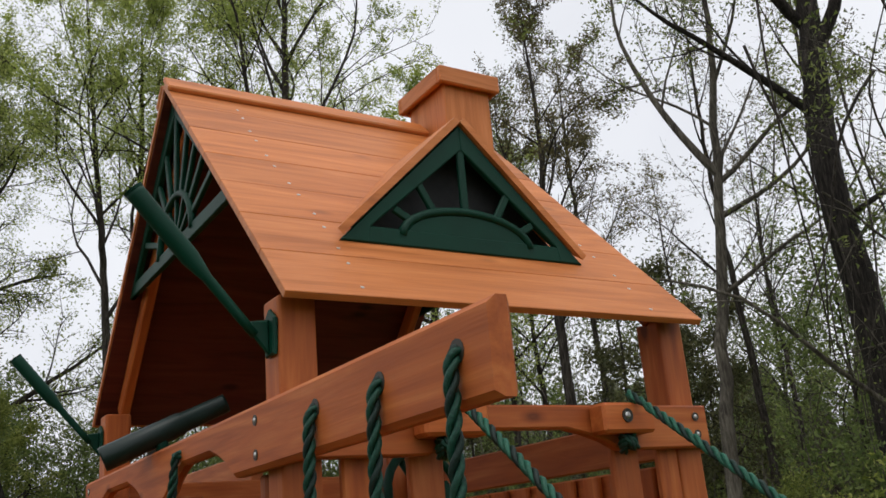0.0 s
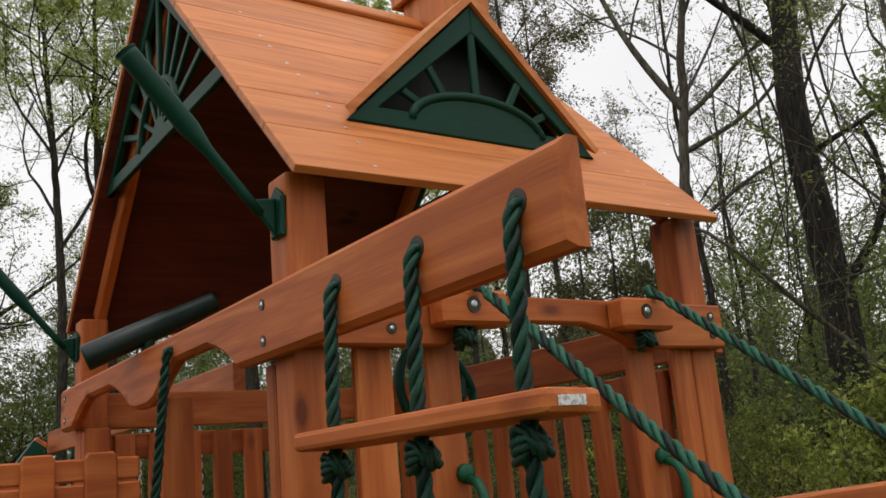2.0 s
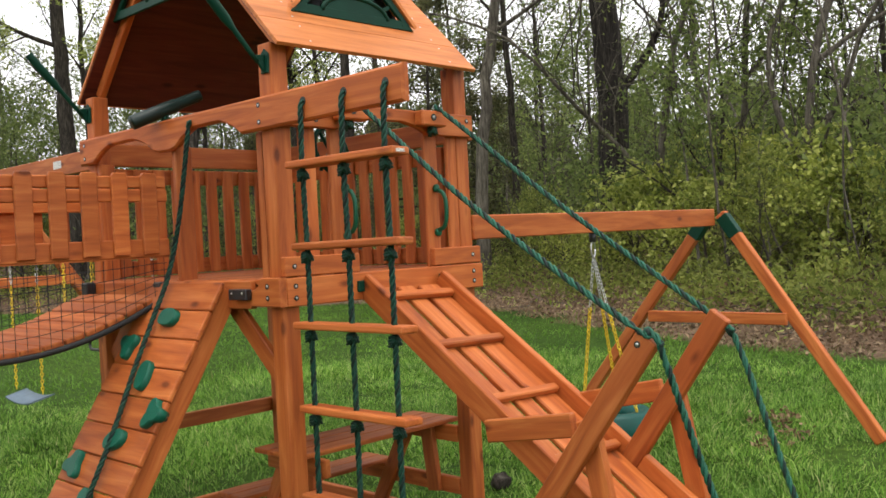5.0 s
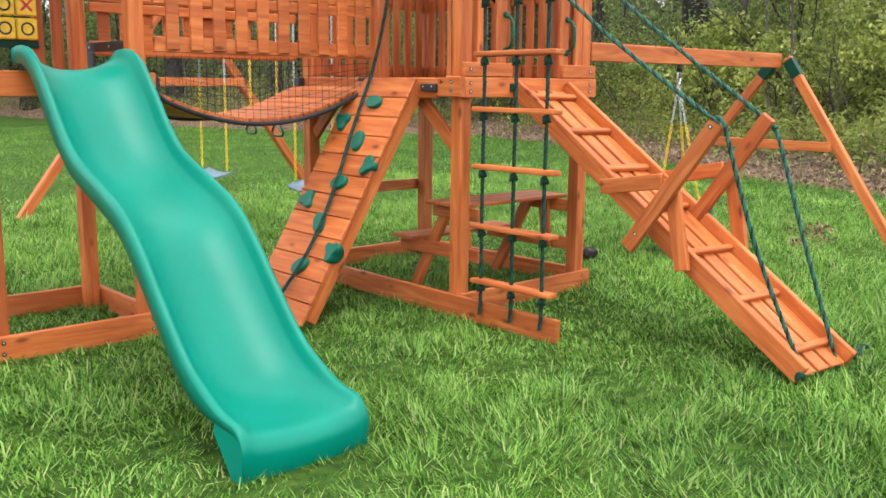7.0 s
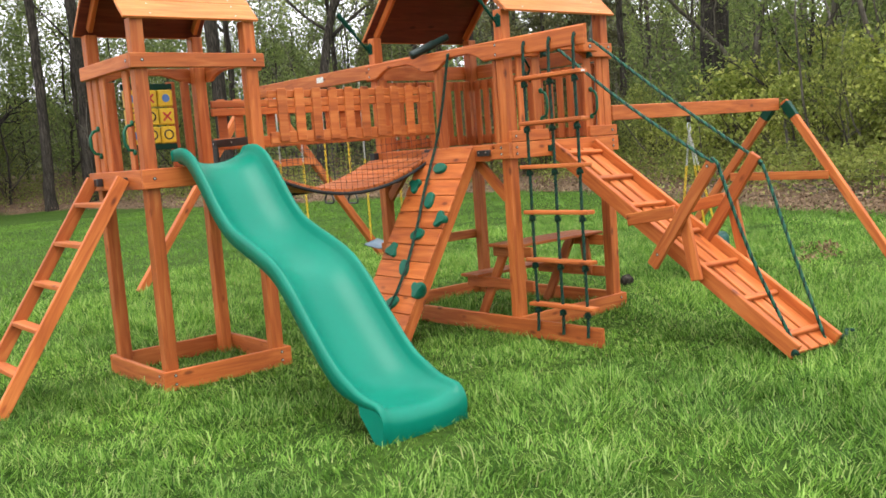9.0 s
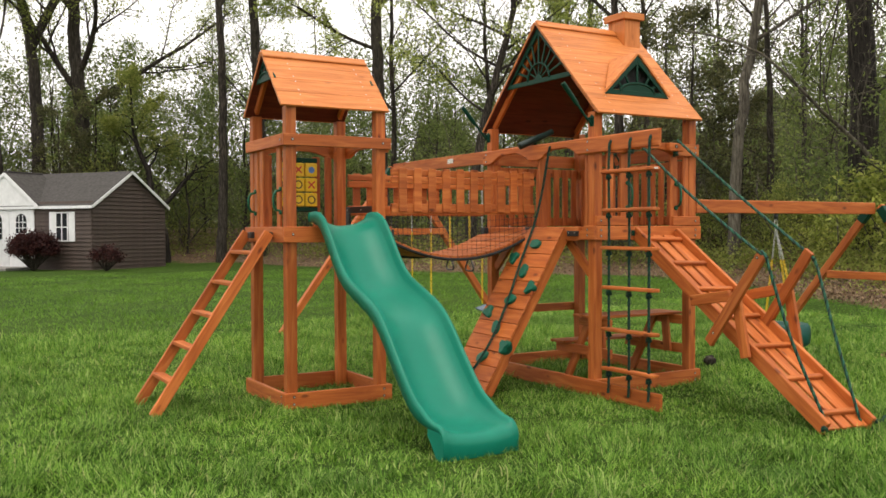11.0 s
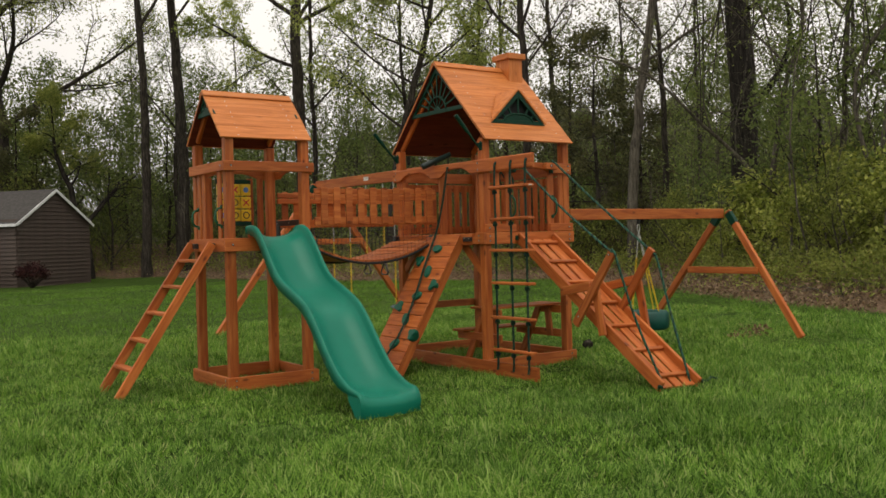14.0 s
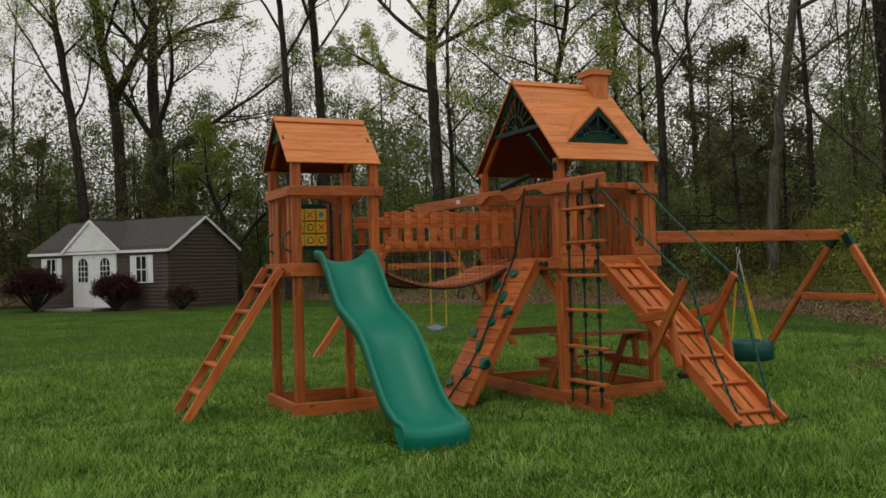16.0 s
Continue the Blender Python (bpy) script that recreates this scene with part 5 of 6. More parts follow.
# ---- woods ----
def grow(seed, spine, radius, limbs, reach, splay=35, low=0.4, subs=8, twigs=7, arms=(), wob=0.10, lift=0.05, tips_from=0.25, sprigs=1, sides=10, dome=0.62):
    """Verts and faces of a tree: a trunk along spine, limbs that fork into branches, twigs and sprigs; and the twigs that carry its leaves.
    arms: limbs of its own as (height, heading, rise, length, radius)."""
    rng = random.Random(seed)
    pieces, tips = [], []

    def stem(p, d, length, r0, r1, n, around_, w, up):
        pts, rad, curl = [p.copy()], [r0], Vector((0, 0, 0))
        d = d.normalized()
        for i in range(n):
            curl = curl * 0.55 + Vector((rng.gauss(0, w), rng.gauss(0, w), rng.gauss(0, w * 0.7)))
            d = (d + curl + Vector((0, 0, up))).normalized()
            p = p + d * (length / n)
            pts.append(p.copy())
            rad.append(r0 + (r1 - r0) * (i + 1) / n)
        pieces.append(tube_data(pts, rad, around_, False))
        return pts, rad

    def at(pts, f):
        x = f * (len(pts) - 1)
        i = min(int(x), len(pts) - 2)
        return pts[i].lerp(pts[i + 1], x - i), (pts[i + 1] - pts[i]).normalized()

    def swerve(d, degrees):
        side = d.orthogonal().normalized()
        side.rotate(Matrix.Rotation(rng.uniform(0, 6.283), 3, d))
        a = radians(degrees)
        return d * math.cos(a) + side * math.sin(a)

    def branch_out(main, rad, length):
        for j in range(subs):
            f = 0.22 + 0.78 * (j + rng.random()) / subs
            q, e = at(main, min(f, 0.99))
            ln = length * (0.52 - 0.27 * f) * rng.uniform(0.7, 1.3)
            r = max(0.006, rad[min(int(f * len(rad)), len(rad) - 1)] * 0.5)
            sub, _ = stem(q, swerve(e, rng.uniform(22, 58)), ln, r, r * 0.3, 4, 3, wob, lift * 0.7)
            for i in range(twigs):
                g = tips_from + (1 - tips_from) * (i + rng.random()) / twigs
                q2, e2 = at(sub, min(g, 0.99))
                l2 = ln * rng.uniform(0.22, 0.46)
                o = swerve(e2, rng.uniform(20, 60))
                mid = q2 + o * l2 * 0.5
                o = (o + Vector((rng.gauss(0, 0.25), rng.gauss(0, 0.25), 0.12 + rng.gauss(0, 0.2)))).normalized()
                end = mid + o * l2 * 0.5
                pieces.append(tube_data([q2, mid, end], [r * 0.42, r * 0.3, r * 0.12], 3, False) if sprigs else tube_data([q2, end], [r * 0.42, r * 0.12], 3, False))
                tips.append((q2, end))
                for k in range(sprigs):
                    s0 = q2.lerp(end, rng.uniform(0.2, 0.9))
                    s1 = s0 + swerve(o, rng.uniform(25, 65)) * l2 * rng.uniform(0.3, 0.6)
                    pieces.append(tube_data([s0, s1], [r * 0.2, r * 0.08], 3, False))
                    tips.append((s0, s1))

    line = smooth_line([Vector(p) for p in spine], 0.6)
    top = line[-1].z
    rad = [radius * (max(0.0, 1 - max(0.0, p.z) / top) ** 0.75 * 0.95 + 0.05 + 0.4 * math.exp(-max(0.0, p.z) / 0.5)) for p in line]
    line = [p + Vector((rng.gauss(0, 0.02), rng.gauss(0, 0.02), 0)) for p in line]
    pieces.append(tube_data(line, rad, sides, False))
    for k in range(limbs):
        f = low + (0.98 - low) * ((k + rng.random()) / limbs)
        p, d = at(line, f)
        a = k * 2.4 + rng.uniform(-0.5, 0.5)
        s = radians(splay * rng.uniform(0.75, 1.25))
        rise_f = (f - low) / (1 - low)
        ln = reach * (1.0 - dome * rise_f) * rng.uniform(0.75, 1.2)
        r = rad[min(int(f * len(rad)), len(rad) - 1)] * rng.uniform(0.38, 0.6)
        main, mr = stem(p, Vector((math.cos(a) * math.sin(s), math.sin(a) * math.sin(s), math.cos(s))), ln, r, r * 0.22, 9, 6, wob * 0.8, lift)
        branch_out(main, mr, ln)
    for h, heading, rise, ln, r in arms:
        p, d = at(line, min(0.98, h / top))
        a, e = radians(heading), radians(rise)
        main, mr = stem(p, Vector((math.cos(a) * math.cos(e), math.sin(a) * math.cos(e), math.sin(e))), ln, r, r * 0.3, 10, 7, wob * 0.8, lift * 0.4)
        branch_out(main, mr, ln)
    return joined(*pieces), tips


def leaf_mesh(name, tips, per, leaf, seed, mat, loose=0.35, corners=4, bunch=1):
    """Leaves about the twigs, each leaf one small face; bunch: how many sit close together."""
    rng = np.random.default_rng(seed)
    a = np.array([list(p) for p, _ in tips])
    b = np.array([list(q) for _, q in tips])
    k = len(a) * per
    pick = np.repeat(np.arange(len(a)), per)
    f = rng.uniform(0.1, 1.15, (k, 1))
    c = a[pick] + (b[pick] - a[pick]) * f + rng.normal(0, loose, (k, 3)) * 0.55
    if bunch > 1:
        c = np.repeat(c, bunch, 0) + rng.normal(0, leaf * 0.75, (k * bunch, 3))
        k *= bunch
    u = rng.normal(0, 1, (k, 3))
    u /= np.linalg.norm(u, axis=1, keepdims=True)
    w = np.cross(u, rng.normal(0, 1, (k, 3)))
    w /= np.linalg.norm(w, axis=1, keepdims=True)
    s = leaf * rng.uniform(0.6, 1.3, (k, 1))
    shape = [c - u * s * 0.6, c + w * s * 0.32, c + u * s * 0.6, c - w * s * 0.32] if corners == 4 else [c - u * s * 0.6, c + w * s * 0.5, c + u * s * 0.6]
    v = np.stack(shape, 1)
    q = len(shape)
    mesh = bpy.data.meshes.new(name)
    mesh.vertices.add(q * k)
    mesh.vertices.foreach_set("co", v.ravel())
    mesh.loops.add(q * k)
    mesh.loops.foreach_set("vertex_index", np.arange(q * k))
    mesh.polygons.add(k)
    mesh.polygons.foreach_set("loop_start", q * np.arange(k))
    mesh.update(calc_edges=True)
    mesh.materials.append(mat)
    return mesh


def make_tree(name, seed, label, bark, leaf_mat, per, leaf, loose, x, y, category="tree", corners=3, bunch=1, turn=0.0, bare=0.0, **shape):
    """A tree that stands at x, y."""
    (v, f), tips = grow(seed, **shape)
    keep = random.Random(seed + 1)
    tips = [t for t in tips if keep.random() >= bare]
    z = terrain(x, y) - 0.05
    t = thing(name, (0, 0, 0), label, category, "trees of the wood" if category == "tree" else "shrubs of the wood's edge")
    merged("trunk", v, f, bark, t, "", True)
    put("crown", leaf_mesh("crown", tips, per, leaf, seed, leaf_mat, loose, corners, bunch), Matrix(), t)
    t.matrix_basis = pose(x, y, z, 0, 0, turn)
    return t


# trees whose trunks stand out: the old dark one, the pale one beside it, and the tall row behind the tower
make_tree("old_tree", 14, "old tree with a thick dark furrowed trunk and heavy limbs", BARK_DARK, LEAF_SHADE, 11, 0.085, 0.22, 16.3, 8.9,
          spine=[(0, 0, -0.3), (0.02, 0.0, 4), (-0.15, 0.10, 8), (0.10, -0.1, 11.5), (0.2, -0.2, 15), (-0.1, 0.1, 22)], radius=0.40, limbs=9, reach=6.5, splay=42, low=0.58, subs=6, twigs=6, sides=14,
          arms=((4.4, -58, 42, 4.2, 0.12), (9.3, 130, 62, 5.0, 0.11), (10.8, -50, 50, 6, 0.17), (11.4, 150, 55, 6, 0.14), (7.2, -80, 25, 4.5, 0.07)))
make_tree("pale_tree", 17, "slender pale-barked tree with long level limbs", BARK_PALE, LEAF_SHADE, 16, 0.085, 0.22, 14.6, 11.7,
          spine=[(0, 0, -0.3), (0.1, -0.02, 3), (0.45, -0.30, 6.5), (0.70, -0.55, 9.0), (0.95, -0.9, 13), (1.2, -1.1, 17)], radius=0.175, limbs=9, reach=5, splay=40, low=0.55, subs=6, twigs=6,
          arms=((6.3, -62, 28, 3.8, 0.06), (8.2, -55, 22, 4.2, 0.07), (9.0, -50, 30, 4.5, 0.07), (9.2, 135, 58, 6.5, 0.10)))
make_tree("budding_tree", 13, "tree with fine twigs and brownish buds", BARK, LEAF_BROWN, 7, 0.085, 0.14, 15.5, 17.6,
          spine=[(0, 0, -0.3), (0.1, 0.05, 5), (0.0, 0.1, 9), (0.15, 0.0, 13), (0.1, 0.1, 17)], radius=0.19, limbs=16, reach=5.0, splay=42, low=0.40, subs=9, twigs=8, sprigs=2, wob=0.12)
make_tree("broadleaf_tree", 18, "tall broadleaf tree with a full vase-shaped pale green crown", BARK, LEAF_PALE, 16, 0.115, 0.20, 12.2, 28.5,
          spine=[(0, 0, -0.3), (-0.15, 0.05, 5), (-0.25, 0.1, 10), (0.0, 0.0, 16), (0.2, 0.1, 23), (0.1, 0, 29)], radius=0.30, limbs=20, reach=11.0, splay=33, low=0.34, subs=11, twigs=7, sprigs=2, lift=0.05, dome=0.5,
          arms=((8.4, 160, 10, 4.5, 0.09), (10.2, -30, 30, 6, 0.11), (10.6, 150, 35, 6.5, 0.11)))
make_tree("broadleaf_tree", 19, "tall broadleaf tree with a rounded pale green crown", BARK, LEAF_PALE, 18, 0.11, 0.22, 7.0, 34.2,
          spine=[(0, 0, -0.3), (0.1, 0.05, 6), (-0.1, 0.0, 12), (-0.6, 0.0, 18), (-1.2, 0.1, 26)], radius=0.22, limbs=18, reach=9.0, splay=36, low=0.44, subs=10, twigs=7, sprigs=1, lift=0.05, dome=0.5)
make_tree("broadleaf_tree", 20, "tall straight broadleaf tree with leaves high up its trunk", BARK, LEAF_PALE, 24, 0.11, 0.30, 8.9, 34.8,
          spine=[(0, 0, -0.3), (0.1, 0, 5), (-0.1, 0.05, 10), (-0.45, 0.1, 16), (-0.6, 0.1, 25)], radius=0.30, limbs=12, reach=6, splay=35, low=0.46, subs=8, twigs=8, sprigs=0)
make_tree("leaning_tree", 23, "leaning broadleaf tree with wide leafy sprays", BARK, LEAF_PALE, 15, 0.11, 0.22, 13.9, 24.4,
          spine=[(0, 0, -0.3), (0.2, -0.1, 3), (0.9, -0.4, 6.5), (1.7, -0.8, 10), (2.2, -1.0, 15.5)], radius=0.21, limbs=18, reach=6.0, splay=58, low=0.28, subs=9, twigs=7, lift=0.02)
make_tree("old_tree", 24, "tall tree with a thick trunk overgrown with leafy vines", BARK, LEAF, 30, 0.13, 0.40, 2.3, 41.6,
          spine=[(0, 0, -0.3), (0.05, 0, 6), (-0.3, 0.1, 11), (-0.1, 0.1, 17), (0.1, 0, 26)], radius=0.42, limbs=18, reach=8, splay=42, low=0.26, subs=9, twigs=8, sprigs=0)
make_tree("old_tree", 25, "tall forked tree in pale young leaf behind the shed", BARK, LEAF_PALE, 24, 0.11, 0.35, 0.2, 41.3,
          spine=[(0, 0, -0.3), (0.1, 0, 5), (-0.15, 0.0, 10), (-1.0, 0.1, 15), (-1.8, 0.1, 24)], radius=0.36, limbs=12, reach=8, splay=34, low=0.40, subs=8, twigs=8, sprigs=0, arms=((10.0, 30, 62, 8, 0.2),))
make_tree("leaning_tree", 26, "leaning dark tree in young leaf behind the shed", BARK, LEAF_PALE, 24, 0.11, 0.35, -1.4, 40.6,
          spine=[(0, 0, -0.3), (-0.1, 0, 4), (-0.6, 0.0, 9), (-1.3, 0.1, 14), (-2.2, 0.1, 22)], radius=0.30, limbs=12, reach=7, splay=40, low=0.40, subs=8, twigs=8, sprigs=0)
make_tree("crooked_tree", 27, "small dark twisted tree with a rounded yellow-green top", BARK_DARK, LEAF, 13, 0.10, 0.22, 5.0, 36.2,
          spine=[(0, 0, -0.3), (-0.1, 0, 1.4), (-0.55, 0, 2.6), (-0.75, 0.05, 4.2), (-1.3, 0.1, 5.6), (-1.5, 0.1, 8.2)], radius=0.20, limbs=9, reach=2.6, splay=62, low=0.55, subs=6, twigs=6, wob=0.2,
          arms=((2.3, 12, 62, 5.4, 0.12), (2.5, 160, 55, 4.5, 0.09), (4.2, 30, 40, 3.0, 0.06)))
for seed, x, y, lean, label in ((31, 13.9, 6.2, 0.5, "crooked many-armed tree hung with bare vines"), (32, 14.9, 4.9, -0.4, "thin crooked tree hung with bare vines"), (33, 13.2, 3.0, 0.7, "thin crooked tree hung with bare vines")):
    make_tree("vine_hung_tree", seed, label, BARK_PALE, LEAF_SHADE, 5, 0.085, 0.2, x, y,
              spine=[(0, 0, -0.3), (0.1 * lean, 0.1, 2.0), (0.5 * lean, -0.1, 4.0), (1.3 * lean, -0.4, 6.0), (1.2 * lean, -0.3, 9.0), (2.0 * lean, -0.6, 13)], radius=0.085, limbs=8, reach=5, splay=48, low=0.3, subs=6, twigs=5, wob=0.2, sides=7, bare=0.4,
              arms=((1.6, 100, 60, 6.5, 0.06), (1.2, -70, 66, 7.0, 0.055), (3.4, -40, 35, 4.0, 0.05)))

# kinds that stand in numbers inside the wood
FILL = {
    "bud": dict(name="budding_tree", seed=41, label="slim tree with fine twigs and brownish buds", bark=BARK, leaf_mat=LEAF_BROWN, per=4, leaf=0.10, loose=0.2, spine=[(0, 0, -0.3), (0.1, 0, 5), (-0.1, 0.2, 10), (0.3, 0.1, 17)], radius=0.13, limbs=12, reach=4.5, splay=38, low=0.35, subs=6, twigs=6, sprigs=0),
    "slim": dict(name="broadleaf_tree", seed=42, label="slim broadleaf tree in young green leaf", bark=BARK, leaf_mat=LEAF_DULL, per=8, leaf=0.11, loose=0.25, spine=[(0, 0, -0.3), (-0.2, 0, 5), (-0.1, 0.2, 10), (-0.5, 0.1, 18)], radius=0.15, limbs=13, reach=5.0, splay=42, low=0.28, subs=6, twigs=6, sprigs=0),
    "under": dict(name="young_tree", seed=43, label="low leafy young tree at the wood's edge", bark=BARK, leaf_mat=LEAF_DULL, per=14, leaf=0.13, loose=0.4, spine=[(0, 0, -0.3), (0.2, 0, 2), (0.1, 0.2, 4.5), (0.3, 0.1, 8)], radius=0.07, limbs=14, reach=3.6, splay=60, low=0.08, subs=5, twigs=5, sprigs=0),
    "dark": dict(name="dark_conifer", seed=44, label="dark evergreen with drooping sprays", bark=BARK, leaf_mat=LEAF_DARK, per=10, leaf=0.15, loose=0.3, spine=[(0, 0, -0.3), (0.1, 0, 3), (0, 0.1, 6), (0.1, 0, 10)], radius=0.12, limbs=26, reach=3.0, splay=84, low=0.05, subs=5, twigs=5, sprigs=0, lift=-0.01),
    "shrub": dict(name="shrub", seed=45, label="bright yellow-green leafy shrub at the wood's edge", bark=BARK_PALE, leaf_mat=LEAF_BRIGHT, per=2, leaf=0.10, loose=0.20, category="shrub", corners=4, bunch=5, spine=[(0, 0, -0.2), (0.05, 0, 0.5), (0.1, 0.1, 1.1), (0.1, 0.1, 1.9)], radius=0.03, limbs=14, reach=1.7, splay=62, low=0.06, subs=5, twigs=3, sprigs=0, wob=0.15),
    "tangle": dict(name="shrub", seed=46, label="dull green tangled shrub in the wood's edge", bark=BARK, leaf_mat=LEAF, per=6, leaf=0.10, loose=0.3, category="shrub", spine=[(0, 0, -0.2), (0.05, 0, 0.7), (0.1, 0.1, 1.5), (0.1, 0.1, 2.6)], radius=0.03, limbs=14, reach=2.0, splay=58, low=0.06, subs=5, twigs=4, sprigs=0, wob=0.2),
}
STOCK = {}


def plant(kind, x, y, scale=1.0, turn=0.0):
    m = pose(x, y, terrain(x, y) - 0.05, 0, 0, turn) @ Matrix.Diagonal((scale, scale, scale, 1))
    if kind not in STOCK:
        STOCK[kind] = make_tree(x=x, y=y, **FILL[kind])
        STOCK[kind].matrix_basis = m
        return STOCK[kind]
    c = copy_thing(STOCK[kind], m)
    c.matrix_basis = m
    return c


for row in (("bud", 17.8, 13.2, 0.9, 40), ("bud", 19.5, 11.0, 1.0, 10), ("bud", 19.5, 20.5, 1.0, 60), ("slim", 18.2, 24.0, 0.9, 160), ("bud", 16.5, 27.0, 0.9, 20),
            ("dark", 16.4, 15.0, 0.78, 0), ("dark", 18.0, 14.4, 0.66, 90), ("dark", 17.2, 17.0, 0.8, 40), ("dark", 19.4, 16.2, 0.6, 300), ("dark", 15.2, 22.0, 0.6, 140), ("dark", -3.6, 40.0, 0.8, 30), ("dark", -6.0, 39.5, 0.85, 130), ("dark", -9.0, 41.0, 1.0, 230), ("dark", 2.6, 39.2, 0.82, 80), ("dark", 0.8, 38.6, 0.72, 250),
            ("shrub", 13.4, 6.2, 1.0, 10), ("shrub", 12.6, 4.6, 0.8, 100), ("shrub", 14.2, 7.4, 0.95, 200), ("shrub", 14.2, 4.9, 1.1, 250), ("shrub", 12.4, 2.2, 0.85, 300), ("shrub", 12.2, 0.0, 0.8, 30), ("shrub", 14.9, 9.4, 0.7, 70), ("shrub", 13.2, 3.0, 1.0, 160), ("shrub", 15.4, 15.2, 0.8, 60),
            ("tangle", 14.8, 6.0, 0.9, 20), ("tangle", 15.0, 10.0, 0.7, 130), ("tangle", 14.2, 1.4, 0.9, 210), ("tangle", 13.8, -1.0, 0.9, 320),
            ("under", 3.3, 39.6, 0.95, 10), ("under", 6.4, 38.0, 0.85, 10), ("under", 4.2, 43.0, 1.2, 100), ("under", -2.6, 42.5, 1.0, 30), ("under", -11.0, 44.0, 1.1, 30), ("under", 1.5, 44.5, 1.2, 70), ("under", -6.0, 46.0, 1.1, 160), ("under", 9.5, 39.0, 1.1, 340), ("under", 12.0, 33.0, 0.9, 200), ("under", 10.6, 29.5, 0.75, 80)):
    plant(*row)
rng = random.Random(77)
spots = [(16.3, 8.9), (14.9, 11.4), (15.5, 17.6), (12.2, 28.5), (13.9, 24.4)]
tries = 0
NAMES = ["under", "bud", "under", "slim", "bud", "under"]
while len(spots) < 48 and tries < 9000:
    tries += 1
    way, far = radians(rng.uniform(-9, 27) if rng.random() < 0.62 else rng.uniform(27, 79)), rng.uniform(18, 60)
    x, y = -3 + far * math.sin(way), -4 + far * math.cos(way)
    d = float(edge_distance(x, y))
    if not 3.4 < d < 26 or (x < 6 and y < 42) or (x > 16.5 and y < 11):
        continue
    if min((x - a) ** 2 + (y - b) ** 2 for a, b in spots) < 5.5:
        continue
    spots.append((x, y))
    kind = NAMES[len(spots) % len(NAMES)] if way > radians(27) else ("under" if len(spots) % 3 else "slim")
    plant(kind, x, y, rng.uniform(0.75, 1.15) * {"dark": 0.8, "slim": 0.85}.get(kind, 1.0), rng.uniform(0, 360))
shrubs = 0
while shrubs < 40:
    i = rng.randrange(0, 11)
    (ax, ay), (bx, by) = EDGE[i], EDGE[i + 1]
    f, off = rng.random(), 2.3 + 3.6 * rng.random() ** 1.3
    x, y = ax + (bx - ax) * f, ay + (by - ay) * f
    x, y = x + off * (0.9 if x > 6 else 0.2), y + off * (0.25 if x > 6 else 0.9)
    if y < -14 or x < -26 or float(edge_distance(x, y)) < 0.3:
        continue
    plant("shrub" if rng.random() < 0.3 and y < 14 else "tangle", x, y, rng.uniform(0.4, 0.75) * (1.3 if y > 20 else 1.0), rng.uniform(0, 360))
    shrubs += 1

# bare vines that hang from the old trees
vines = thing("hanging_vines", (13.5, 5.0, 0), "long bare vines hanging from the old trees", "vines")
rv = random.Random(9)
for k in range(24):
    x, y = rv.uniform(12.5, 17.5), rv.uniform(1.5, 8.5)
    z0, z1 = rv.uniform(8, 15), rv.uniform(2.0, 5.5)
    sx, sy = rv.uniform(-1.6, 1.6), rv.uniform(-1.6, 1.6)
    pts = smooth_line([(x + sx * f + 0.3 * math.sin(7 * f + k), y + sy * f + 0.25 * math.cos(5 * f + k), z0 + (z1 - z0) * f) for f in [i / 9 for i in range(10)]], 0.5)
    tube("vine", pts, [0.034 - 0.022 * i / (len(pts) - 1) for i in range(len(pts))], BARK, vines, "", 5)

# bare brushwood and saplings inside the wood
rb = random.Random(58)
brush = []
while len(brush) < 3000:
    way, far = radians(rb.uniform(-8, 80)), rb.uniform(15, 52)
    x, y = -3 + far * math.sin(way), -4 + far * math.cos(way)
    d = float(edge_distance(x, y))
    if not 1.8 < d < 22 or (x < 6 and y < 41):
        continue
    h, a, r = rb.uniform(1.5, 8.5) * rb.uniform(0.5, 1.0), rb.uniform(0, 6.283), rb.uniform(0.008, 0.035)
    lean = abs(rb.gauss(0, 0.30))
    p = Vector((x, y, terrain(x, y) - 0.05))
    way_v = Vector((math.cos(a) * lean, math.sin(a) * lean, 1.0))
    bow = Vector((rb.gauss(0, 0.12), rb.gauss(0, 0.12), 0)) * h
    pts = [p + way_v * h * f + bow * math.sin(3.1 * f) for f in (0, 0.25, 0.5, 0.75, 1.0)]
    brush.append(tube_data(pts, [r, r * 0.85, r * 0.65, r * 0.45, r * 0.15], 4, False))
    for j in range(4):
        f = rb.uniform(0.3, 0.95)
        q = p + way_v * h * f + bow * math.sin(3.1 * f)
        b = rb.uniform(0, 6.283)
        e = q + Vector((math.cos(b), math.sin(b), rb.uniform(0.2, 1.2))) * h * rb.uniform(0.10, 0.24)
        brush.append(tube_data([q, q.lerp(e, 0.5) + Vector((0, 0, 0.05)), e], [r * 0.4, r * 0.3, r * 0.1], 3, False))
bv, bf = joined(*brush)
tagged(merged("brushwood", bv, bf, BARK_PALE, None), "thin bare saplings and grey-brown brush inside the wood", "brushwood", kind="stuff")

# litter and weeds on the bank at the wood's edge
LITTER = leafy("dry_leaves", [(0.0, (0.085, 0.055, 0.036)), (0.5, (0.19, 0.125, 0.083)), (1.0, (0.36, 0.26, 0.18))], 0.8, 0.1)


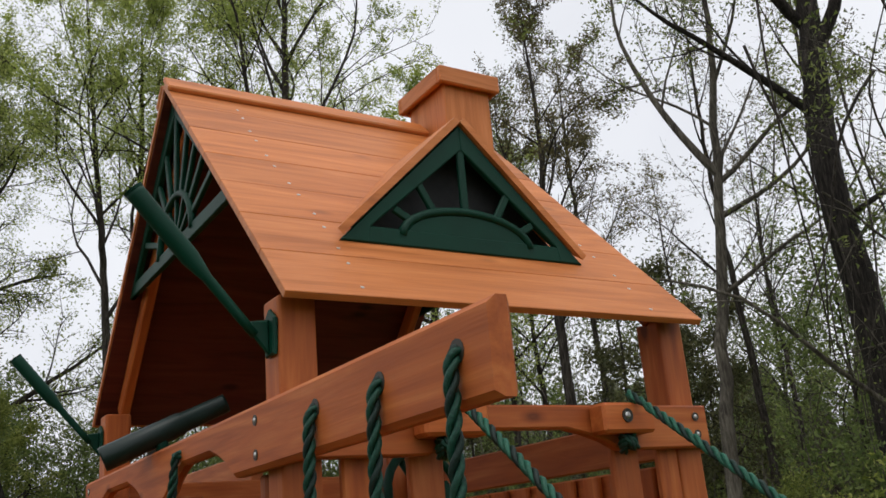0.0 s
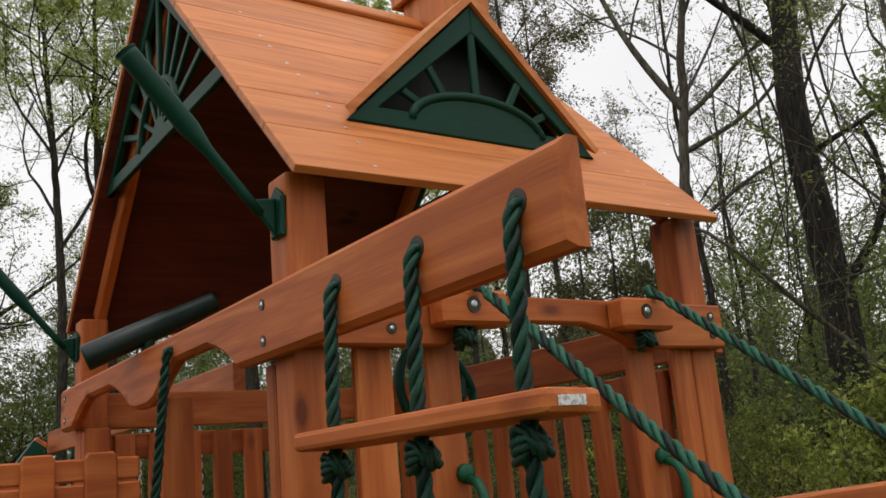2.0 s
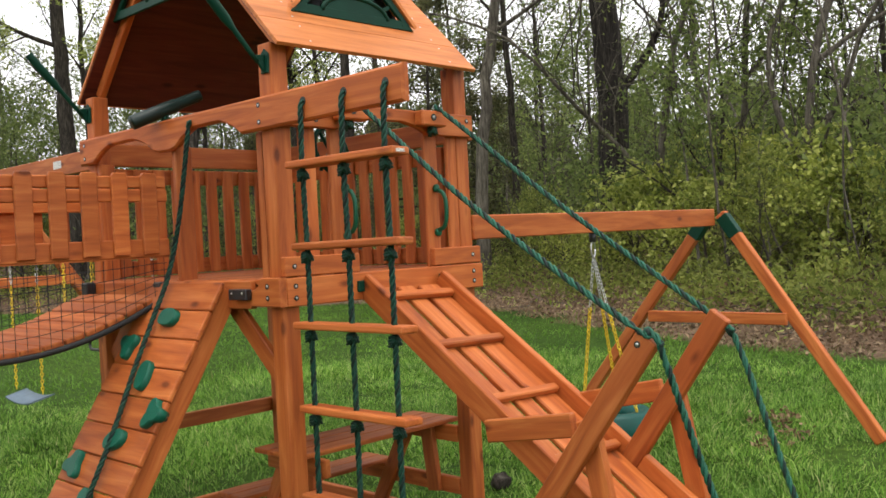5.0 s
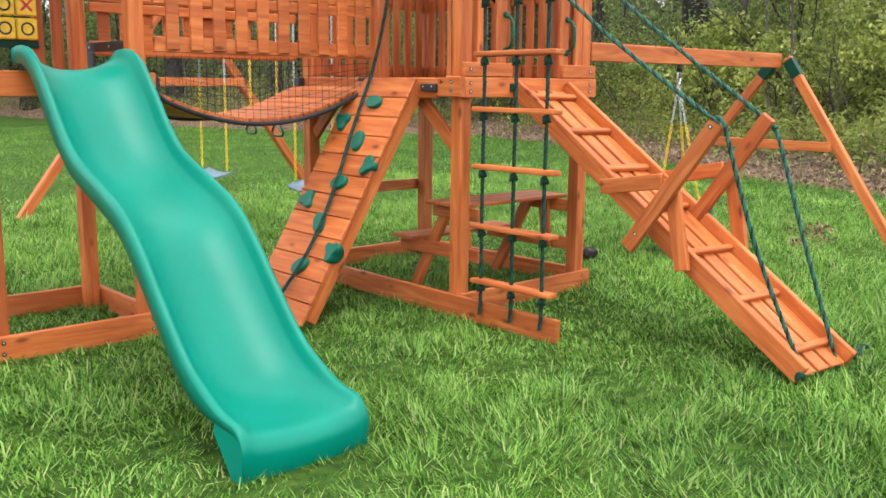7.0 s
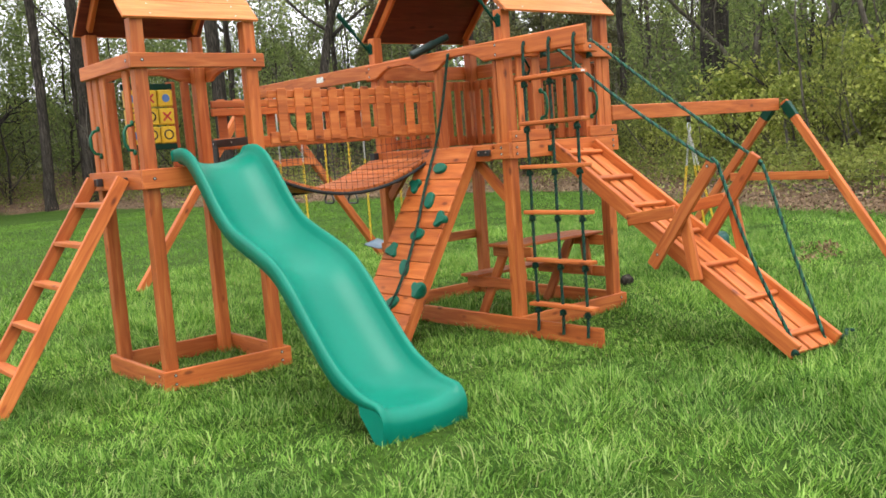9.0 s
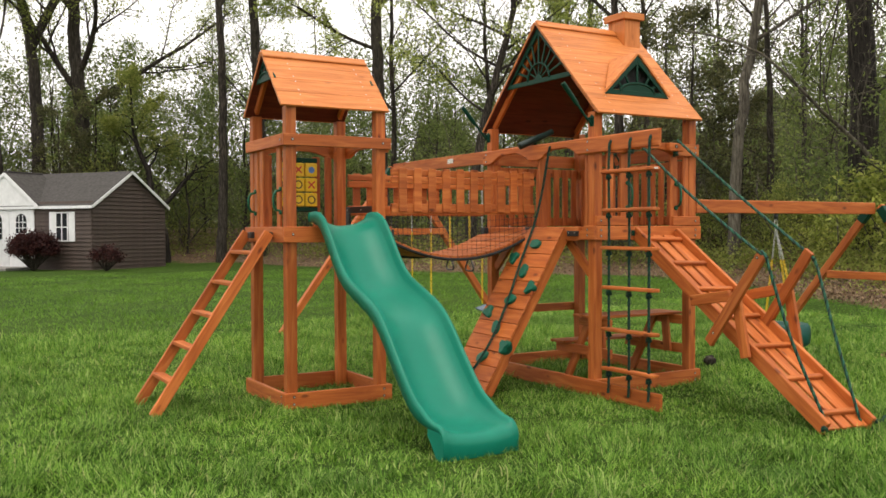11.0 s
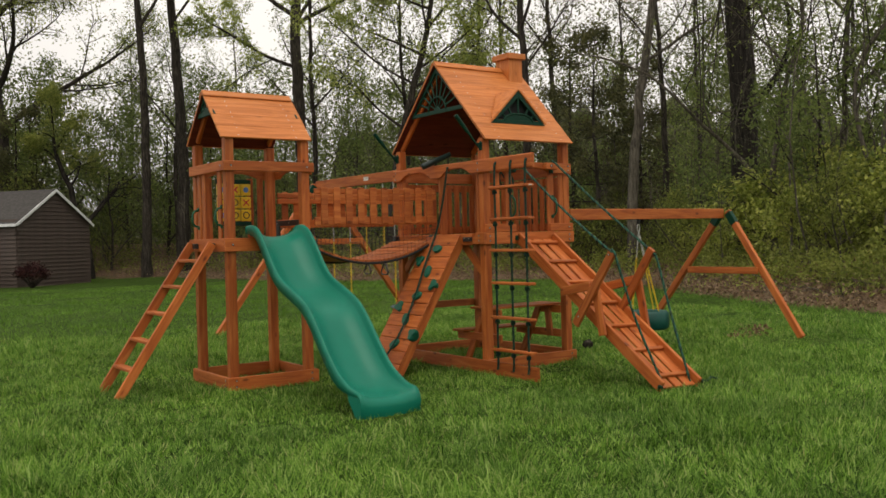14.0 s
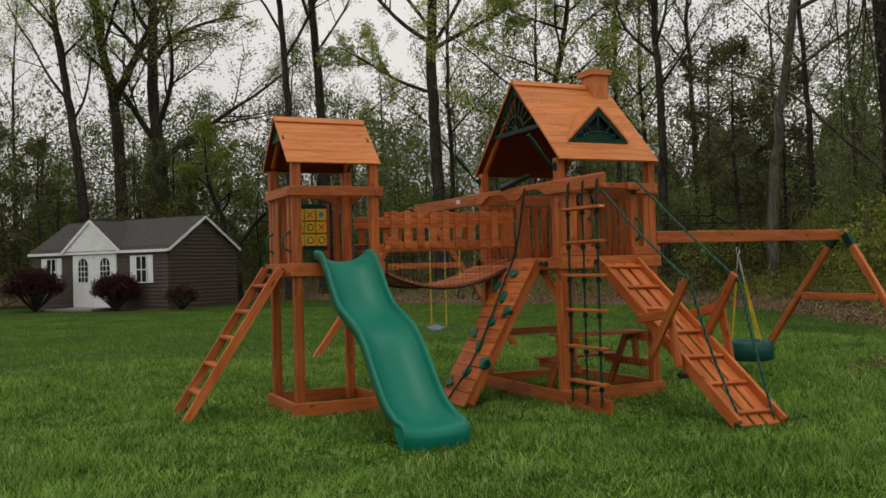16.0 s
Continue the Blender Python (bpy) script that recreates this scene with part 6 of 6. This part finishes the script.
def bank_scatter(name, count, seed, lift, size, mat, label, category, near, deep, spread, tall=0.0, flat=1.4):
    r = np.random.default_rng(seed)
    tips = []
    while len(tips) < count:
        i = int(r.integers(1, 10))
        (ax, ay), (bx, by) = EDGE[i], EDGE[i + 1]
        f = r.random()
        off = near + (deep - near) * r.random() ** flat
        x, y = ax + (bx - ax) * f, ay + (by - ay) * f
        ln = math.hypot(bx - ax, by - ay)
        x, y = x + (by - ay) / ln * off, y - (bx - ax) / ln * off
        if y < -6:
            continue
        z = terrain(x, y) + lift * r.random() + tall * r.random() ** 2.2 * min(1.0, off / 8)
        tips.append((Vector((x, y, z - 0.02)), Vector((x, y, z + lift))))
    ob = new(name, leaf_mesh(name, tips, 12, size, seed, mat, spread, 3))
    return tagged(ob, label, category, kind="stuff")


bank_scatter("leaf_litter", 4200, 41, 0.03, 0.06, LITTER, "dry brown fallen leaves along the wood's edge", "leaf litter", -0.2, 6.0, 0.22)
bank_scatter("undergrowth", 9000, 43, 1.2, 0.13, LEAF_DULL, "tangled green undergrowth inside the wood", "undergrowth", 3.4, 20.0, 0.6, 2.6, 1.0)
bank_scatter("weeds", 4200, 42, 0.26, 0.09, LEAF, "low green weeds along the wood's edge", "weeds", 1.0, 8.0, 0.26)
bank_scatter("weeds", 160, 46, 0.16, 0.09, LEAF_PALE, "low green weeds along the wood's edge", "weeds", 0.2, 2.5, 0.2)

# fallen twigs on the bank, dead patches in the lawn, a dirt clod by the tower
rt = random.Random(64)
twigs_v = []
for k in range(170):
    i = rt.randrange(1, 5)
    (ax, ay), (bx, by) = EDGE[i], EDGE[i + 1]
    f, off, ln = rt.random(), rt.uniform(0.5, 3.5), math.hypot(bx - ax, by - ay)
    x, y = ax + (bx - ax) * f + (by - ay) / ln * off, ay + (by - ay) * f - (bx - ax) / ln * off
    a, up, size = rt.uniform(0, 6.283), rt.uniform(0.0, 0.5), rt.uniform(0.3, 1.1)
    p = Vector((x, y, terrain(x, y) + 0.02))
    q = p + Vector((math.cos(a), math.sin(a), up)) * size
    twigs_v.append(tube_data([p, p.lerp(q, 0.5) + Vector((0, 0, rt.uniform(-0.02, 0.06))), q], [0.012, 0.009, 0.003], 4, False))
tv, tf = joined(*twigs_v)
tagged(merged("fallen_twigs", tv, tf, BARK_PALE, None), "bare fallen twigs and brush lying on the leaf litter", "twigs", kind="stuff")
for x, y, wide in ((3.80, -0.55, 0.11), (4.34, -0.27, 0.07)):
    tips = []
    for k in range(20):
        p = Vector((x + rt.gauss(0, wide * 1.6), y + rt.gauss(0, wide), ground_z(x, y) + rt.uniform(0.01, 0.045)))
        tips.append((p, p + Vector((rt.gauss(0, 0.03), rt.gauss(0, 0.03), 0.01))))
    tagged(new("dead_grass", leaf_mesh("dead_grass", tips, 7, 0.035, 5, LITTER, 0.04)), "small patch of dead brown grass in the lawn", "dead grass", kind="stuff")
bm = bmesh.new()
bmesh.ops.create_icosphere(bm, subdivisions=3, radius=1.0)
for v in bm.verts:
    w = 1 + 0.16 * math.sin(5 * v.co.x + 2 * v.co.y) + 0.12 * math.sin(7 * v.co.y + 3 * v.co.z)
    v.co = Vector((2.0 + v.co.x * 0.065 * w, 0.48 + v.co.y * 0.05 * w, ground_z(2.0, 0.48) + 0.03 + v.co.z * 0.05 * w))
clod = bpy.data.meshes.new("dirt_clod")
bm.to_mesh(clod)
bm.free()
clod.materials.append(BARK)
tagged(new("dirt_clod", clod), "dark clod of dug earth on the lawn", "dirt")

# the far depth of the wood: a haze of leaves and stems
rng_f = np.random.default_rng(31)
far_tips, far_stems = [], []
for k in range(3600):
    way, far = radians(rng_f.uniform(-12, 84)), rng_f.uniform(52, 74)
    x, y, h = -3 + far * math.sin(way), -4 + far * math.cos(way), 0.3 + (11.5 + 4 * min(1.0, max(0.0, (math.degrees(way) - 20) / 15))) * rng_f.random() ** 1.5
    far_tips.append((Vector((x, y, h)), Vector((x + rng_f.normal(0, 1.6), y + rng_f.normal(0, 1.6), h + rng_f.uniform(0, 2.4)))))
    if k % 26 == 0:
        far_stems.append(tube_data([(x, y, 0), (x + rng_f.normal(0, 0.5), y, 4.5), (x + rng_f.normal(0, 1), y, rng_f.uniform(7, 11))], [0.13, 0.08, 0.01], 5, False))
far_wood = tagged(thing("far_woods", (30, 45, 0), "hazy green depth of the spring wood", "woods"), kind="stuff")
put("foliage", leaf_mesh("foliage", far_tips, 62, 0.225, 9, LEAF_FAR, 0.9, 3), Matrix(), far_wood)
fv, ff = joined(*far_stems)
merged("stems", fv, ff, BARK, far_wood, "", True)

# the last rise behind the wood, closed with leaves
n_a, n_h = 240, 14
hv, hf = [], []
for i in range(n_a):
    a = -60 + 190 * i / (n_a - 1)
    top = (8.0 + 6.0 * min(1.0, max(0.0, (a - 20) / 15))) * (0.85 + 0.18 * math.sin(a * 0.9) + 0.12 * math.sin(a * 2.7 + 1) + 0.08 * math.sin(a * 6.1))
    for j in range(n_h):
        f = j / (n_h - 1)
        out = 80 + 6 * f + 0.9 * math.sin(a * 3.3 + j * 1.9) + 0.7 * math.sin(a * 7.1 - j * 2.7)
        hv.append((-3 + out * math.sin(radians(a)), -4 + out * math.cos(radians(a)), -1 + (top + 1) * f))
for i in range(n_a - 1):
    for j in range(n_h - 1):
        q = i * n_h + j
        hf.append((q, q + n_h, q + n_h + 1, q + 1))
RISE = speckled("distant_leaves", [(0.3, (0.035, 0.036, 0.022)), (0.5, (0.068, 0.070, 0.040)), (0.7, (0.11, 0.112, 0.064))], 1.6, 0.9, 0.8, 3, distance=0.3)
hm = bpy.data.meshes.new("backdrop")
hm.from_pydata(hv, [], hf)
hm.materials.append(RISE)
tagged(new("backdrop", hm), "distant green wooded rise behind the trees", "woods", kind="structure")

# ---- garden shed ----
shed = thing("garden_shed", (0.8, 32, 0), "brown lap-sided garden shed with white doors and shutters", "shed")
SIDING = speckled("brown_siding", [(0.3, (0.045, 0.030, 0.024)), (0.7, (0.075, 0.052, 0.042))], 3, 0.7, 0.1)
SHINGLE = speckled("grey_shingles", [(0.3, (0.032, 0.029, 0.028)), (0.7, (0.07, 0.065, 0.062))], 9, 0.95, 0.4)
WHITE = speckled("white_paint", [(0.3, (0.62, 0.63, 0.64)), (0.7, (0.76, 0.77, 0.78))], 4, 0.5, 0.05)
GLASS = speckled("dark_glass", [(0.3, (0.01, 0.012, 0.014)), (0.7, (0.03, 0.034, 0.04))], 1, 0.08, 0.0)
C0 = Vector((0.81, 30.0, 0.0))
FU, GU = Vector((-0.6, 0.8, 0)), Vector((0.8, 0.6, 0))
FLEN, GLEN, EZ, PZ = 8.0, 4.1, 2.45, 3.78


def shed_at(s, g, z):
    return C0 + FU * s + GU * g + Vector((0, 0, z))


bm = bmesh.new()
ring = [(0, 0), (FLEN, 0), (FLEN, GLEN), (0, GLEN)]
lo = [bm.verts.new(shed_at(s, g, -0.25)) for s, g in ring]
hi = [bm.verts.new(shed_at(s, g, EZ)) for s, g in ring]
pk = [bm.verts.new(shed_at(s, GLEN / 2, PZ - 0.05)) for s in (0, FLEN)]
for i in range(4):
    j = (i + 1) % 4
    bm.faces.new((lo[i], lo[j], hi[j], hi[i]))
bm.faces.new((hi[0], pk[0], hi[3])), bm.faces.new((hi[1], hi[2], pk[1]))
bmesh.ops.recalc_face_normals(bm, faces=bm.faces)
walls = part("wall", bm, SIDING, shed)
for i in range(24):
    z = -0.2 + i * 0.155
    if z < EZ:
        board("lap_board", shed_at(-0.012, 0.02, z + 0.07), shed_at(-0.012, GLEN - 0.02, z + 0.07), 0.150, 0.020, FU + Vector((0, 0, -0.24)), walls, SIDING, "", 0.003)
        board("lap_board", shed_at(0.02, -0.012, z + 0.07), shed_at(FLEN - 0.02, -0.012, z + 0.07), 0.150, 0.020, GU + Vector((0, 0, -0.24)), walls, SIDING, "", 0.003)
    else:
        half = (GLEN / 2) * (PZ - z - 0.14) / (PZ - EZ)
        if half > 0.1:
            board("lap_board", shed_at(-0.012, GLEN / 2 - half, z + 0.07), shed_at(-0.012, GLEN / 2 + half, z + 0.07), 0.150, 0.020, FU + Vector((0, 0, -0.24)), walls, SIDING, "", 0.003)
for g, s in ((0, -1), (GLEN, 1)):
    a = shed_at(FLEN / 2, g + s * 0.12, EZ - 0.06)
    b = shed_at(FLEN / 2, GLEN / 2, PZ)
    n = (b - a).cross(FU)
    n = n if n.z > 0 else -n
    mid = (a + b) / 2
    board("roof_slope", mid - FU * (FLEN / 2 + 0.12), mid + FU * (FLEN / 2 + 0.12), (b - a).length, 0.06, n, shed, SHINGLE, "grey shingled roof slope", 0.01)
    board("rake_trim", shed_at(-0.14, g + s * 0.12, EZ - 0.10), shed_at(-0.14, GLEN / 2, PZ - 0.04), 0.11, 0.03, FU, shed, WHITE, "white trim board")
board("eave_trim", shed_at(-0.12, -0.135, EZ - 0.10), shed_at(FLEN + 0.12, -0.135, EZ - 0.10), 0.11, 0.03, GU, shed, WHITE, "white trim board")
# entrance gable, double door, shuttered windows
a, b, p = shed_at(2.6, -0.16, EZ - 0.02), shed_at(5.85, -0.16, EZ - 0.02), shed_at(4.22, -0.16, PZ - 0.10)
bm = bmesh.new()
tri0 = [bm.verts.new(q) for q in (a, b, p)]
tri1 = [bm.verts.new(q + GU * 1.9) for q in (a, b, p)]
bm.faces.new(tri0), bm.faces.new(tri1)
for i in range(3):
    bm.faces.new((tri0[i], tri0[(i + 1) % 3], tri1[(i + 1) % 3], tri1[i]))
bmesh.ops.recalc_face_normals(bm, faces=bm.faces)
part("entrance_gable", bm, WHITE, shed, "white boarded entrance gable")
for q in (a, b):
    up = (p - q).normalized()
    mid = (p + q) / 2 + GU * 0.85 + Vector((0, 0, 0.06))
    n = up.cross(GU)
    n = n if n.z > 0 else -n
    board("rake_trim", q - GU * 0.03 + (q - p).normalized() * 0.12, p - GU * 0.03, 0.13, 0.03, GU, shed, WHITE, "white trim board")
    board("gable_roof", mid - GU * 0.87, mid + GU * 1.0, (p - q).length + 0.15, 0.05, n, shed, SHINGLE)
for s0 in (2.82, 4.11):
    d = board("door", shed_at(s0 + 0.64, -0.05, 0.05), shed_at(s0 + 0.64, -0.05, 2.28), 1.275, 0.05, GU, shed, WHITE, "white door leaf with an arched window", 0.01)
    arch = [(-0.27, 0), (0.27, 0), (0.27, 0.72)] + [(0.27 * math.cos(t), 0.72 + 0.27 * math.sin(t)) for t in [math.pi * k / 8 for k in range(1, 8)]] + [(-0.27, 0.72)]
    pane = prism("door_window", arch, 0.02, plane_pose(shed_at(s0 + 0.64, -0.085, 1.14), FU, (0, 0, 1)), d, GLASS, "dark arched pane", 0.002)
    for k in range(3):
        board("glazing_bar", shed_at(s0 + 0.37, -0.1, 1.36 + k * 0.22), shed_at(s0 + 0.91, -0.1, 1.36 + k * 0.22), 0.03, 0.012, GU, pane, WHITE, "", 0.002)
    for k in (-0.1, 0.1):
        board("glazing_bar", shed_at(s0 + 0.64 + k, -0.1, 1.14), shed_at(s0 + 0.64 + k, -0.1, 2.06), 0.03, 0.012, GU, pane, WHITE, "", 0.002)
for s0 in (1.42, 6.72):
    w = board("window", shed_at(s0, -0.04, 1.06), shed_at(s0, -0.04, 2.17), 0.62, 0.04, GU, shed, GLASS, "small window with white bars", 0.004)
    for k in (-1, 0, 1):
        board("glazing_bar", shed_at(s0 + k * 0.29, -0.07, 1.06), shed_at(s0 + k * 0.29, -0.07, 2.17), 0.045, 0.016, GU, w, WHITE, "", 0.002)
    for z in (1.08, 1.6, 2.15):
        board("glazing_bar", shed_at(s0 - 0.3, -0.072, z), shed_at(s0 + 0.3, -0.072, z), 0.045, 0.016, GU, w, WHITE, "", 0.002)
    for k in (-1, 1):
        board("shutter", shed_at(s0 + k * 0.48, -0.05, 1.06), shed_at(s0 + k * 0.48, -0.05, 2.18), 0.30, 0.03, GU, shed, WHITE, "white louvred shutter", 0.004)

PAVING = speckled("grey_concrete", [(0.3, (0.16, 0.15, 0.14)), (0.7, (0.26, 0.25, 0.24))], 6, 0.9, 0.2)
board("door_slab", shed_at(2.7, -0.8, 0.03), shed_at(5.5, -0.8, 0.03), 1.4, 0.10, (0, 0, 1), shed, PAVING, "grey concrete slab before the door", 0.01)

# clipped dark red bushes before the shed
LEAF_RED = leafy("dark_red_leaves", [(0.0, (0.018, 0.006, 0.008)), (0.5, (0.04, 0.012, 0.014)), (1.0, (0.075, 0.025, 0.022))])
r2 = random.Random(5)
BUSHES = ((-1.10, 31.0, 0.98, 560, 20), (-4.0, 33.5, 1.2, 560, 20), (1.12, 29.0, 0.62, 170, 9))
for x, y, s, many, per in BUSHES:
    t = thing("red_bush", (x, y, 0), "rounded dark red barberry bush by the shed" if many > 200 else "thin dark red bush with bare stems by the shed wall", "bush")
    tips = []
    stems = []
    for k in range(many):
        a, e = r2.uniform(0, 6.283), math.asin(r2.uniform(-0.2, 1))
        rr = s * r2.uniform(0.55, 1.0)
        q = Vector((x + math.cos(a) * math.cos(e) * rr, y + math.sin(a) * math.cos(e) * rr, 0.80 * s + math.sin(e) * rr * 0.72))
        o = Vector((x, y, 0.3 * s)).lerp(q, 0.8)
        tips.append((o, q))
        if k % 8 == 0:
            stems.append(tube_data([Vector((x, y, -0.05)), o, q], [0.02, 0.012, 0.004], 4, False))
    v, f = joined(*stems)
    merged("stem", v, f, BARK, t)
    put("crown", leaf_mesh("crown", tips, per, 0.085, 8, LEAF_RED, 0.12, 3), Matrix(), t)
